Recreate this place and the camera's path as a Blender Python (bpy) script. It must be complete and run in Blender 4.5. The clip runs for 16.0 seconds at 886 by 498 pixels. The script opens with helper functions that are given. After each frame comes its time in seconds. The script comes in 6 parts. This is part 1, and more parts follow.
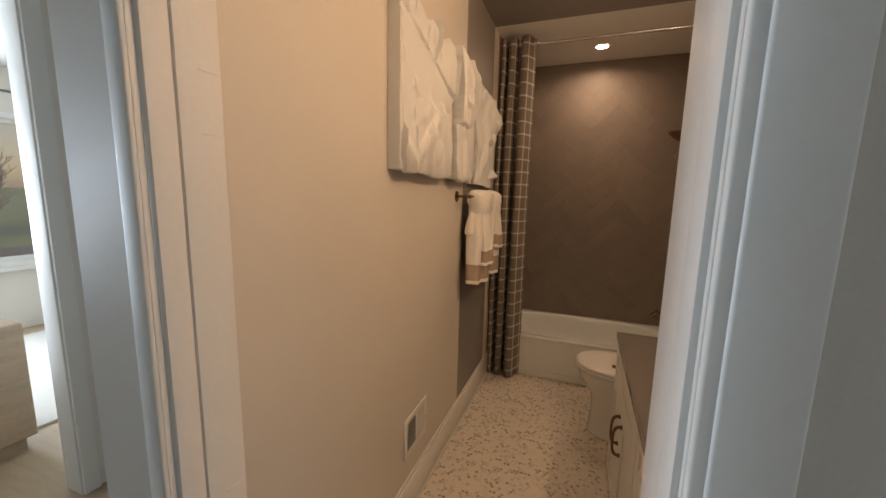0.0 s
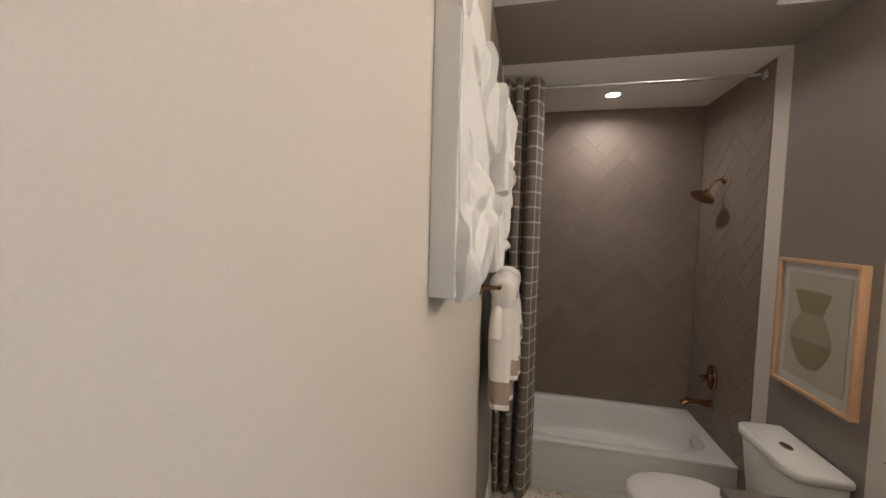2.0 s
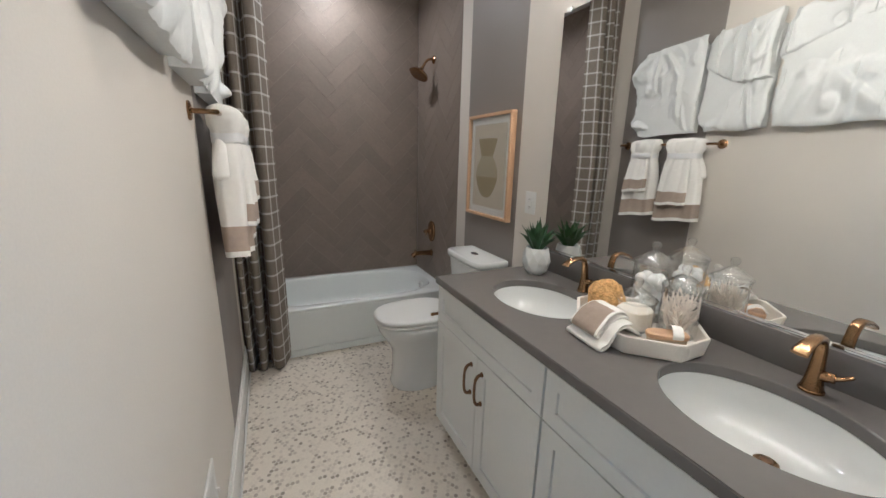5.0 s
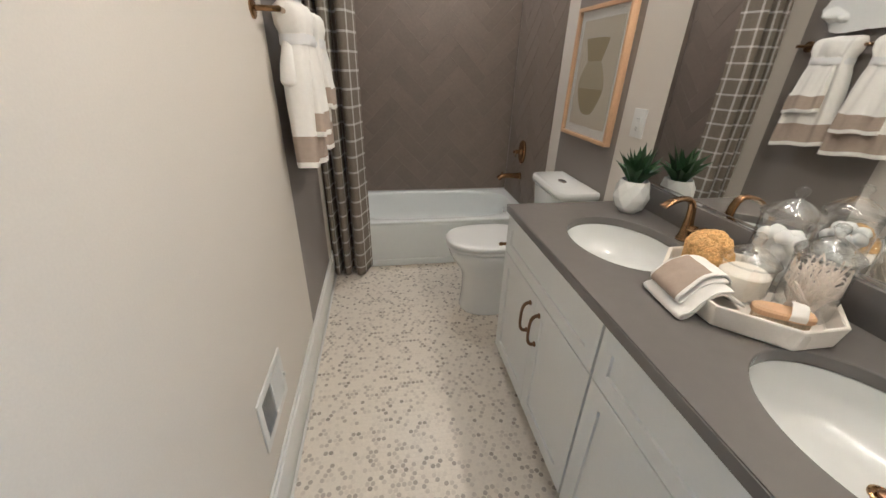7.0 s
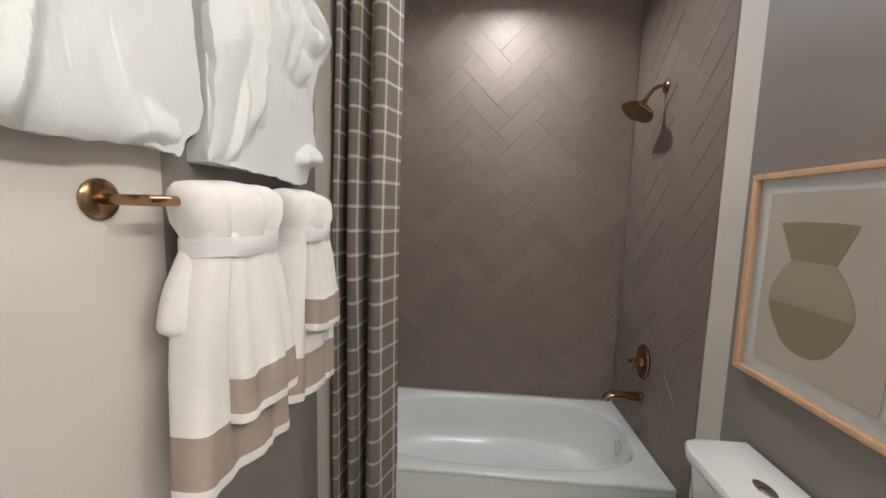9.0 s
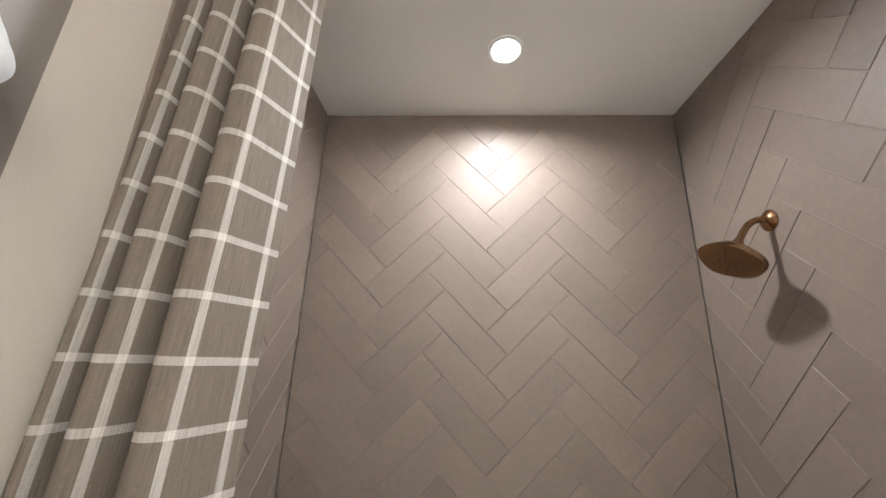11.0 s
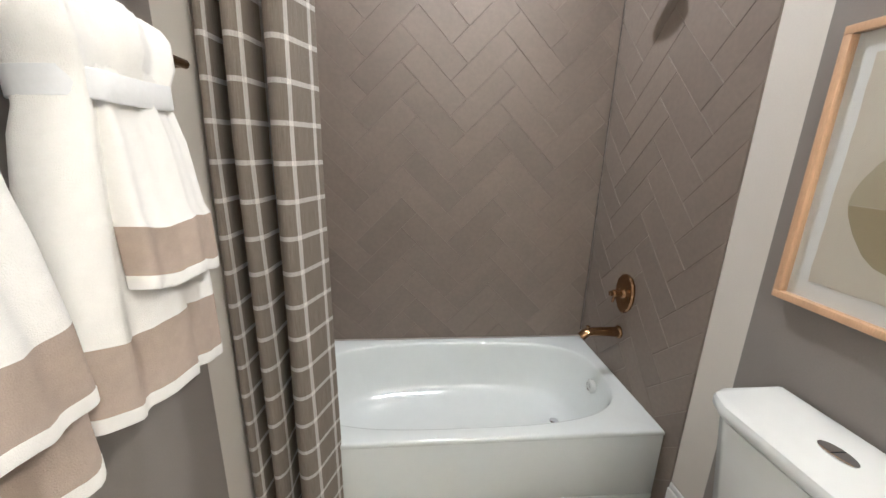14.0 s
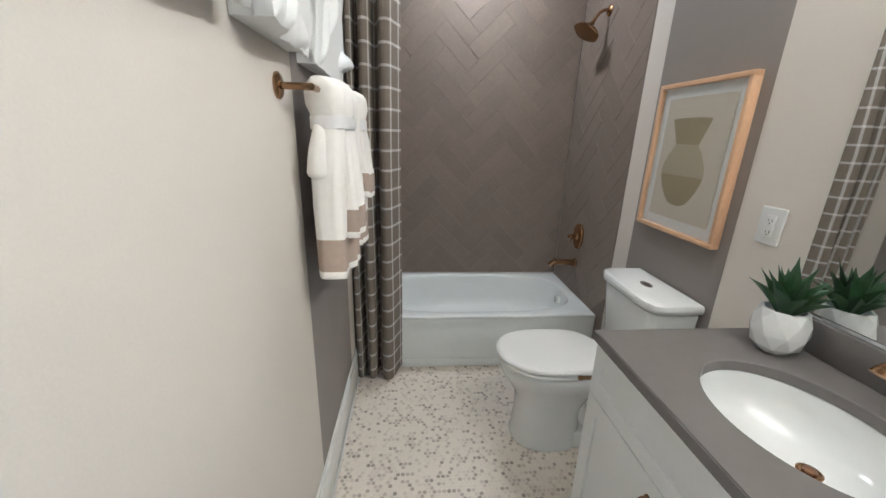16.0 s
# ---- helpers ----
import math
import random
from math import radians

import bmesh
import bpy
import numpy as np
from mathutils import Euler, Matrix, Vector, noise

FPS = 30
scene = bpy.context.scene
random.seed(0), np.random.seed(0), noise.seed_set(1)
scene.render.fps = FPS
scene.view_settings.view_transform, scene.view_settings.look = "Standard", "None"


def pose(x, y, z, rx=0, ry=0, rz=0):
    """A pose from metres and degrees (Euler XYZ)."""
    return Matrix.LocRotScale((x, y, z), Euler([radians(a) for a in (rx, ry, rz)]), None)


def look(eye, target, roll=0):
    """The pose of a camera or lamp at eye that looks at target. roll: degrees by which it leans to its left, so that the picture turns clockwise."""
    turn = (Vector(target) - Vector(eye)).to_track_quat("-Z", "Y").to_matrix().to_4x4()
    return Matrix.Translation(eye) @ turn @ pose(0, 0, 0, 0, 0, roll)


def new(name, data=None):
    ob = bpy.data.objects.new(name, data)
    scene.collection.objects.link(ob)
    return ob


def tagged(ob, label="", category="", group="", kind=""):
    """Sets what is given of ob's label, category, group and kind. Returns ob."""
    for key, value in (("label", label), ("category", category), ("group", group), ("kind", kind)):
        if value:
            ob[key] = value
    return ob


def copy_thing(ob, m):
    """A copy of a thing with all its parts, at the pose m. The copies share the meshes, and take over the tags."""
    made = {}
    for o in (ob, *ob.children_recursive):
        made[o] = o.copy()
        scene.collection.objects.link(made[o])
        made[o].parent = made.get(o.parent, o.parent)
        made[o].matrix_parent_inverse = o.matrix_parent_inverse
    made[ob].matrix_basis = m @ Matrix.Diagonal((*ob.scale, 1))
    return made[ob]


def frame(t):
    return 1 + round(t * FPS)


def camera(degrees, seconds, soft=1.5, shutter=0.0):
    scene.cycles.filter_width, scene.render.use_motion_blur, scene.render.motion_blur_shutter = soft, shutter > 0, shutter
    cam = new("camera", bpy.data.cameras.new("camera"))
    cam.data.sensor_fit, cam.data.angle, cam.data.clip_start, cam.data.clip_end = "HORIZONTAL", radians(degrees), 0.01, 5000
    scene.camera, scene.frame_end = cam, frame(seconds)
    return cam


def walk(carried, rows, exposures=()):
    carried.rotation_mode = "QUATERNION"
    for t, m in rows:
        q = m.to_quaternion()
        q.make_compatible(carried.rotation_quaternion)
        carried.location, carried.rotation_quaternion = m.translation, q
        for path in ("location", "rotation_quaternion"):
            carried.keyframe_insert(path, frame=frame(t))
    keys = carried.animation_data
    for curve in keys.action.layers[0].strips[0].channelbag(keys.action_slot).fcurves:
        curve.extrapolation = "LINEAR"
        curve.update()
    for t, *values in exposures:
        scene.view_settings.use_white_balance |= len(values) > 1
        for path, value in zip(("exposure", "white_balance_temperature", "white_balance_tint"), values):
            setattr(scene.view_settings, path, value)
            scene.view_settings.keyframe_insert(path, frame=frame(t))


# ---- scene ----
cam = camera(100.2, 16.0)
PATH = [
    (0, (-0.057, -0.023, 1.537), (-0.746, 1.831, 1.241), 1.3),
    (0.5, (-0.224, 0.149, 1.582), (-0.973, 1.984, 1.315), 1.6),
    (1, (-0.36, 0.288, 1.643), (-1.112, 2.128, 1.432), 1.5),
    (1.5, (-0.479, 0.447, 1.698), (-1.178, 2.314, 1.54), 1.5),
    (2, (-0.564, 0.53, 1.76), (-1.005, 2.478, 1.649), 1.5),
    (2.5, (-0.614, 0.578, 1.773), (-0.602, 2.577, 1.707), 2.0),
    (3, (-0.631, 0.576, 1.784), (-0.168, 2.52, 1.716), 1.7),
    (3.5, (-0.627, 0.566, 1.726), (0.119, 2.42, 1.661), 1.7),
    (4, (-0.613, 0.555, 1.617), (0.235, 2.365, 1.541), 2.0),
    (4.5, (-0.574, 0.538, 1.491), (0.292, 2.327, 1.266), 1.9),
    (5, (-0.525, 0.504, 1.389), (0.3, 2.263, 0.912), 1.4),
    (7.5, (-0.337, 0.65, 1.377), (-0.184, 2.428, 0.475), 1.5),
    (8, (-0.304, 0.906, 1.388), (-0.276, 2.804, 0.759), 1.0),
    (8.5, (-0.207, 1.209, 1.454), (-0.297, 3.171, 1.074), 1.0),
    (9, (-0.173, 1.513, 1.522), (-0.326, 3.495, 1.309), 1.6),
    (9.2, (-0.196, 1.618, 1.56), (-0.33, 3.611, 1.462), 1.6),
    (11.3, (-0.094, 2.478, 1.736), (-0.206, 4.388, 2.319), 2.0),
    (11.5, (-0.073, 2.495, 1.703), (-0.194, 4.427, 2.205), 2.0),
    (12, (-0.087, 2.51, 1.575), (-0.15, 4.5, 1.76), 2.1),
    (12.5, (-0.103, 2.463, 1.467), (-0.116, 4.46, 1.358), 1.4),
    (13, (-0.162, 2.358, 1.409), (-0.09, 4.329, 1.074), 1.5),
    (13.5, (-0.205, 2.168, 1.415), (-0.062, 4.104, 0.934), 1.6),
    (14, (-0.233, 1.955, 1.381), (-0.056, 3.876, 0.851), 1.5),
    (14.5, (-0.242, 1.761, 1.336), (-0.069, 3.672, 0.773), 1.5),
    (15, (-0.284, 1.58, 1.338), (-0.119, 3.481, 0.739), 1.4),
    (15.5, (-0.368, 1.304, 1.378), (-0.203, 3.203, 0.774), 1.6),
    (16, (-0.418, 1.031, 1.424), (-0.252, 2.932, 0.826), 1.8),
]
walk(cam, [(t, look(eye, target, roll)) for t, eye, target, roll in PATH],
     exposures=[(0.0, -0.55, 9800, 27), (0.5, -0.55, 9600, 28), (1.0, -0.38, 8100, 22), (1.5, -0.3, 7200, 18), (2.0, -0.25, 6100, 13), (2.5, -0.25, 5600, 10), (3.5, -0.2, 5250, 8),
                (4.0, -0.2, 5200, 8), (5.0, 0.42, 5250, 7), (7.4, 0.58, 5600, 8), (8.0, 0.55, 5600, 9), (9.2, 0.62, 5350, 8), (11.3, 1.25, 5400, 7), (12.0, 1.28, 5400, 6), (13.0, 1.9, 5250, 5), (14.5, 0.98, 5250, 6), (16.0, 0.76, 5100, 5)])

# ---- world and light ----
world = bpy.data.worlds.new("world")
scene.world = world
world.use_nodes = True
wn = world.node_tree.nodes
sky = wn.new("ShaderNodeTexSky")
sky.sky_type, sky.sun_disc = "NISHITA", False
sky.sun_elevation, sky.sun_rotation = radians(38), radians(210)
wn["Background"].inputs[1].default_value = 0.12
world.node_tree.links.new(sky.outputs[0], wn["Background"].inputs[0])
sun = new("sun", bpy.data.lights.new("sun", "SUN"))
sun.data.energy, sun.data.angle, sun.data.color = 3.0, radians(0.5), (1, 0.95, 0.88)
sun.matrix_world = look((0, 0, 0), (-0.394, 0.682, -0.616))

# ---- room plan (metres) ----
XL, XR = -0.75, 0.75          # painted side walls
TX, TY = 0.745, 3.81            # tile faces
Y0, Y1 = 0.44, 3.815             # door wall, back wall
HALL_Y = 0.315                  # hall side of the door wall
CEIL = 2.757
BAND0, BAND1 = 2.165, 2.84       # dark paint band
BX0, BX1, BY0, BY1 = -2.42, -2.30, -0.55, 0.90   # bedroom doorway
TILE0 = 2.99                    # tile begins
TUBY, TUBZ = 3.06, 0.355
COUNTER = 0.845
DOOR_L, DOOR_R, DOOR_H, BED_H = -0.62, 0.034, 2.05, 2.44


# ---- materials ----
def mat(name, color, rough=0.5, metal=0.0, vary=0.06, scale=6.0, fine=160.0, bump=0.02, coat=0.0, spec=0.5, random=0.0, stretch=(1, 1, 1), ramp=None):
    m = bpy.data.materials.new(name)
    m.use_nodes = True
    nt = m.node_tree
    n, l = nt.nodes, nt.links
    b = n["Principled BSDF"]
    b.inputs["Roughness"].default_value = rough
    b.inputs["Metallic"].default_value = metal
    b.inputs["Coat Weight"].default_value = coat
    b.inputs["Coat Roughness"].default_value = 0.08
    b.inputs["Specular IOR Level"].default_value = spec
    tc = n.new("ShaderNodeTexCoord")
    mp = n.new("ShaderNodeMapping")
    mp.inputs["Scale"].default_value = stretch
    l.new(tc.outputs["Object"], mp.inputs[0])
    big = n.new("ShaderNodeTexNoise")
    big.inputs["Scale"].default_value, big.inputs["Detail"].default_value = scale, 5
    small = n.new("ShaderNodeTexNoise")
    small.inputs["Scale"].default_value, small.inputs["Detail"].default_value = fine, 3
    l.new(mp.outputs[0], big.inputs[0])
    l.new(mp.outputs[0], small.inputs[0])
    add = n.new("ShaderNodeMath")
    add.operation = "ADD"
    l.new(big.outputs[0], add.inputs[0])
    l.new(small.outputs[0], add.inputs[1])
    rng = n.new("ShaderNodeMapRange")
    rng.inputs["From Min"].default_value, rng.inputs["From Max"].default_value = 0.7, 1.3
    rng.inputs["To Min"].default_value, rng.inputs["To Max"].default_value = 1 - vary, 1 + vary
    l.new(add.outputs[0], rng.inputs[0])
    value = rng.outputs[0]
    if random:
        info = n.new("ShaderNodeObjectInfo")
        r2 = n.new("ShaderNodeMapRange")
        r2.inputs["To Min"].default_value, r2.inputs["To Max"].default_value = 1 - random, 1 + random
        l.new(info.outputs["Random"], r2.inputs[0])
        mul = n.new("ShaderNodeMath")
        mul.operation = "MULTIPLY"
        l.new(value, mul.inputs[0])
        l.new(r2.outputs[0], mul.inputs[1])
        value = mul.outputs[0]
    hsv = n.new("ShaderNodeHueSaturation")
    hsv.inputs["Color"].default_value = (*color, 1)
    l.new(value, hsv.inputs["Value"])
    l.new(hsv.outputs[0], b.inputs["Base Color"])
    rr = n.new("ShaderNodeMapRange")
    rr.inputs["From Min"].default_value, rr.inputs["From Max"].default_value = 0.3, 0.7
    rr.inputs["To Min"].default_value, rr.inputs["To Max"].default_value = max(0.02, rough * 0.85), min(1, rough * 1.15)
    l.new(big.outputs[0], rr.inputs[0])
    l.new(rr.outputs[0], b.inputs["Roughness"])
    if bump:
        bp = n.new("ShaderNodeBump")
        bp.inputs["Strength"].default_value, bp.inputs["Distance"].default_value = bump * 10 if bump < 0.1 else 1.0, 0.001
        l.new(small.outputs[0], bp.inputs["Height"])
        l.new(bp.outputs[0], b.inputs["Normal"])
    return m


def glow(name, color, strength):
    m = bpy.data.materials.new(name)
    m.use_nodes = True
    b = m.node_tree.nodes["Principled BSDF"]
    b.inputs["Base Color"].default_value = (0.9, 0.9, 0.9, 1)
    b.inputs["Emission Color"].default_value = (*color, 1)
    b.inputs["Emission Strength"].default_value = strength
    return m


def glass(name, edge=0.85, face=0.095):
    m = bpy.data.materials.new(name)
    m.use_nodes = True
    n, l = m.node_tree.nodes, m.node_tree.links
    n.remove(n["Principled BSDF"])
    lw, pw, ma = n.new("ShaderNodeLayerWeight"), n.new("ShaderNodeMath"), n.new("ShaderNodeMath")
    tr, gl, mx = n.new("ShaderNodeBsdfTransparent"), n.new("ShaderNodeBsdfGlossy"), n.new("ShaderNodeMixShader")
    lw.inputs["Blend"].default_value = 0.5
    pw.operation, ma.operation = "POWER", "MULTIPLY_ADD"
    pw.inputs[1].default_value = 2.3
    ma.inputs[1].default_value, ma.inputs[2].default_value = edge, face
    tr.inputs[0].default_value = (0.975, 0.982, 0.98, 1)
    gl.inputs["Roughness"].default_value = 0.015
    l.new(lw.outputs["Facing"], pw.inputs[0])
    l.new(pw.outputs[0], ma.inputs[0])
    l.new(ma.outputs[0], mx.inputs[0])
    l.new(tr.outputs[0], mx.inputs[1])
    l.new(gl.outputs[0], mx.inputs[2])
    l.new(mx.outputs[0], n["Material Output"].inputs[0])
    return m


CREAM = mat("cream_wall_paint", (0.68, 0.635, 0.575), 0.55, vary=0.03, scale=2.5, fine=220, bump=0.02)
TAUPE = mat("taupe_wall_paint", (0.26, 0.233, 0.213), 0.5, vary=0.04, scale=2.5, fine=220, bump=0.02)
WHITE = mat("white_trim_paint", (0.76, 0.75, 0.72), 0.52, vary=0.02, scale=4, fine=90, bump=0.015)
CEILW = mat("ceiling_paint", (0.82, 0.81, 0.79), 0.7, vary=0.02, scale=3, fine=200, bump=0.02)
TILE = mat("taupe_wall_tile", (0.224, 0.182, 0.150), 0.5, vary=0.07, scale=7, fine=60, bump=0.015, spec=0.35, random=0.07)
# grout colour, lightened above the tile to paint in glints along the joints
GROUT = mat("taupe_grout_glint", (0.27, 0.226, 0.19), 0.8, vary=0.05, fine=400, bump=0.05)
PORC = mat("white_porcelain", (0.76, 0.77, 0.755), 0.12, vary=0.012, scale=3, fine=30, bump=0.0, coat=0.4)
ACRYL = mat("white_acrylic", (0.74, 0.77, 0.76), 0.14, vary=0.012, scale=3, fine=30, bump=0.0, coat=0.3)
QUARTZ = mat("grey_quartz", (0.165, 0.153, 0.143), 0.22, vary=0.03, scale=30, fine=600, bump=0.004)
CABW = mat("white_cabinet_paint", (0.74, 0.75, 0.74), 0.4, vary=0.015, scale=5, fine=80, bump=0.01)
BRONZE = mat("brushed_bronze", (0.34, 0.205, 0.105), 0.2, 1.0, vary=0.08, scale=25, fine=300, bump=0.006)
DARKBR = mat("dark_bronze", (0.20, 0.12, 0.075), 0.35, 1.0, vary=0.12, scale=25, fine=300, bump=0.01)
CHROME = mat("chrome", (0.75, 0.75, 0.76), 0.1, 1.0, vary=0.03, bump=0.0)
NICKEL = mat("dark_nickel", (0.25, 0.24, 0.25), 0.35, 1.0, vary=0.05, bump=0.005)
PLASTIC = mat("white_plastic", (0.74, 0.74, 0.72), 0.35, vary=0.01, bump=0.0)
BLACK = mat("dark_slot", (0.02, 0.02, 0.022), 0.6, vary=0.1)
MIRROR = mat("mirror_silver", (0.86, 0.87, 0.86), 0.015, 1.0, vary=0.0, bump=0.0)
GLASS = glass("clear_glass")
GLAZE = glass("picture_glazing", 0.3, 0.03)
ASH = mat("pale_ash_wood", (0.66, 0.42, 0.25), 0.45, vary=0.12, scale=4, fine=60, bump=0.02, stretch=(6, 6, 1))
PLASTER = mat("white_plaster", (0.72, 0.73, 0.72), 0.5, vary=0.03, scale=8, fine=120, bump=0.03)
TERRY = mat("white_terry", (0.88, 0.86, 0.82), 0.95, vary=0.03, scale=60, fine=700, bump=0.5, spec=0.1)
BANDF = mat("taupe_towel_band", (0.42, 0.34, 0.28), 0.9, vary=0.07, scale=60, fine=600, bump=0.3, spec=0.1)
SATIN = mat("white_satin_ribbon", (0.78, 0.78, 0.78), 0.35, vary=0.03, bump=0.01)
LEAF = mat("succulent_leaf", (0.036, 0.088, 0.034), 0.45, vary=0.3, scale=30, fine=200, bump=0.02, random=0.2)
SPONGE = mat("sea_sponge", (0.70, 0.44, 0.19), 0.95, vary=0.3, scale=60, fine=250, bump=0.6, spec=0.1)
COTTON = mat("cotton", (0.92, 0.92, 0.91), 1.0, vary=0.04, scale=80, fine=500, bump=0.4, spec=0.05)
SALT = mat("cream_bath_salts", (0.90, 0.85, 0.76), 0.7, vary=0.06, scale=150, fine=700, bump=0.3)
CORAL = mat("pale_coral", (0.95, 0.86, 0.77), 0.8, vary=0.15, scale=60, fine=400, bump=0.2)
BRISTLE = mat("brush_bristle", (0.62, 0.50, 0.36), 0.8, vary=0.15, bump=0.1)
CERAM = mat("cream_ceramic", (0.84, 0.79, 0.72), 0.3, vary=0.03, bump=0.0, coat=0.2)
PAPERW = mat("white_mat_board", (0.80, 0.79, 0.77), 0.8, vary=0.01)
PRINT = mat("beige_print", (0.64, 0.575, 0.48), 0.75, vary=0.03, scale=10)
VASE1 = mat("olive_print", (0.37, 0.305, 0.185), 0.75, vary=0.05, scale=12)
VASE2 = mat("light_olive_print", (0.47, 0.405, 0.285), 0.75, vary=0.05, scale=12)
HALLF = mat("hall_oak_floor", (0.42, 0.30, 0.20), 0.45, vary=0.15, scale=3, fine=40, stretch=(1, 8, 1))
DRESS = mat("dresser_wood", (0.36, 0.25, 0.17), 0.5, vary=0.18, scale=4, fine=40, stretch=(1, 1, 6))
RUG = mat("pale_rug", (0.52, 0.48, 0.43), 0.95, vary=0.08, scale=20, fine=300, bump=0.4)
GRASS = mat("lawn", (0.10, 0.16, 0.05), 0.9, vary=0.3, scale=0.8, fine=20)
ASPH = mat("asphalt", (0.06, 0.06, 0.06), 0.9, vary=0.2, scale=2, fine=40)
SIDING = mat("white_siding", (0.72, 0.72, 0.72), 0.6, vary=0.04)
ROOF = mat("dark_shingle", (0.07, 0.07, 0.075), 0.8, vary=0.2)
BARK = mat("bare_bark", (0.14, 0.10, 0.08), 0.9, vary=0.3, scale=8, fine=60)
TUBE = glow("lamp_tube", (1.0, 0.84, 0.66), 50.0)
CANGLOW = glow("can_lens", (1.0, 0.88, 0.76), 45.0)


def floor_tile_material():
    m = bpy.data.materials.new("penny_tile")
    m.use_nodes = True
    n, l = m.node_tree.nodes, m.node_tree.links
    b = n["Principled BSDF"]
    geo, info = n.new("ShaderNodeNewGeometry"), n.new("ShaderNodeObjectInfo")
    add = n.new("ShaderNodeMath")
    add.operation = "ADD"
    frac = n.new("ShaderNodeMath")
    frac.operation = "FRACT"
    l.new(geo.outputs["Random Per Island"], add.inputs[0])
    l.new(info.outputs["Random"], add.inputs[1])
    l.new(add.outputs[0], frac.inputs[0])
    ramp = n.new("ShaderNodeValToRGB")
    e = ramp.color_ramp.elements
    e[0].position, e[0].color = 0.0, (0.75, 0.69, 0.60, 1)
    e[1].position, e[1].color = 1.0, (0.30, 0.265, 0.22, 1)
    for p, c in ((0.48, (0.73, 0.67, 0.58, 1)), (0.66, (0.66, 0.60, 0.52, 1)), (0.80, (0.57, 0.51, 0.44, 1)), (0.91, (0.45, 0.40, 0.34, 1)), (0.96, (0.38, 0.335, 0.28, 1))):
        el = e.new(p)
        el.color = c
    l.new(frac.outputs[0], ramp.inputs[0])
    tc, nz = n.new("ShaderNodeTexCoord"), n.new("ShaderNodeTexNoise")
    nz.inputs["Scale"].default_value, nz.inputs["Detail"].default_value = 90, 4
    l.new(tc.outputs["Object"], nz.inputs[0])
    mr = n.new("ShaderNodeMapRange")
    mr.inputs["To Min"].default_value, mr.inputs["To Max"].default_value = 0.85, 1.15
    l.new(nz.outputs[0], mr.inputs[0])
    hsv = n.new("ShaderNodeHueSaturation")
    l.new(ramp.outputs[0], hsv.inputs["Color"])
    l.new(mr.outputs[0], hsv.inputs["Value"])
    l.new(hsv.outputs[0], b.inputs["Base Color"])
    b.inputs["Roughness"].default_value = 0.35
    return m


def curtain_material():
    m = bpy.data.materials.new("plaid_curtain_weave")
    m.use_nodes = True
    n, l = m.node_tree.nodes, m.node_tree.links
    b = n["Principled BSDF"]
    uv, sep = n.new("ShaderNodeUVMap"), n.new("ShaderNodeSeparateXYZ")
    l.new(uv.outputs[0], sep.inputs[0])

    def line(axis, period, width, phase):
        a = n.new("ShaderNodeMath")
        a.operation = "ADD"
        a.inputs[1].default_value = phase
        l.new(sep.outputs[axis], a.inputs[0])
        d = n.new("ShaderNodeMath")
        d.operation = "WRAP"
        d.inputs[1].default_value, d.inputs[2].default_value = period, 0.0
        l.new(a.outputs[0], d.inputs[0])
        c = n.new("ShaderNodeMath")
        c.operation = "LESS_THAN"
        c.inputs[1].default_value = width
        l.new(d.outputs[0], c.inputs[0])
        return c.outputs[0]

    mx = n.new("ShaderNodeMath")
    mx.operation = "ADD"
    l.new(line(1, 0.0965, 0.0125, 0.0257), mx.inputs[0])
    l.new(line(0, 0.0965, 0.014, 0.0735), mx.inputs[1])
    mp, nz = n.new("ShaderNodeMapping"), n.new("ShaderNodeTexNoise")
    mp.inputs["Scale"].default_value = (420, 14, 1)
    l.new(uv.outputs[0], mp.inputs[0])
    l.new(mp.outputs[0], nz.inputs[0])
    nz.inputs["Scale"].default_value, nz.inputs["Detail"].default_value = 1.0, 3
    nz2 = n.new("ShaderNodeTexNoise")
    mp2 = n.new("ShaderNodeMapping")
    mp2.inputs["Scale"].default_value = (14, 500, 1)
    l.new(uv.outputs[0], mp2.inputs[0])
    l.new(mp2.outputs[0], nz2.inputs[0])
    ad = n.new("ShaderNodeMath")
    ad.operation = "ADD"
    l.new(nz.outputs[0], ad.inputs[0])
    l.new(nz2.outputs[0], ad.inputs[1])
    mr = n.new("ShaderNodeMapRange")
    mr.inputs["From Min"].default_value, mr.inputs["From Max"].default_value = 0.6, 1.4
    mr.inputs["To Min"].default_value, mr.inputs["To Max"].default_value = 0.65, 1.35
    l.new(ad.outputs[0], mr.inputs[0])
    half = n.new("ShaderNodeMath")
    half.operation = "MULTIPLY"
    half.inputs[1].default_value = 0.5
    l.new(mx.outputs[0], half.inputs[0])
    mix = n.new("ShaderNodeValToRGB")
    e = mix.color_ramp.elements
    e[0].color, e[1].color = (0.21, 0.179, 0.146, 1), (0.70, 0.68, 0.64, 1)
    e.new(0.5).color = (0.50, 0.475, 0.44, 1)
    l.new(half.outputs[0], mix.inputs[0])
    hsv = n.new("ShaderNodeHueSaturation")
    l.new(mix.outputs[0], hsv.inputs["Color"])
    l.new(mr.outputs[0], hsv.inputs["Value"])
    l.new(hsv.outputs[0], b.inputs["Base Color"])
    b.inputs["Roughness"].default_value = 0.8
    b.inputs["Specular IOR Level"].default_value = 0.2
    bp = n.new("ShaderNodeBump")
    bp.inputs["Strength"].default_value, bp.inputs["Distance"].default_value = 0.4, 0.001
    l.new(ad.outputs[0], bp.inputs["Height"])
    l.new(bp.outputs[0], b.inputs["Normal"])
    return m


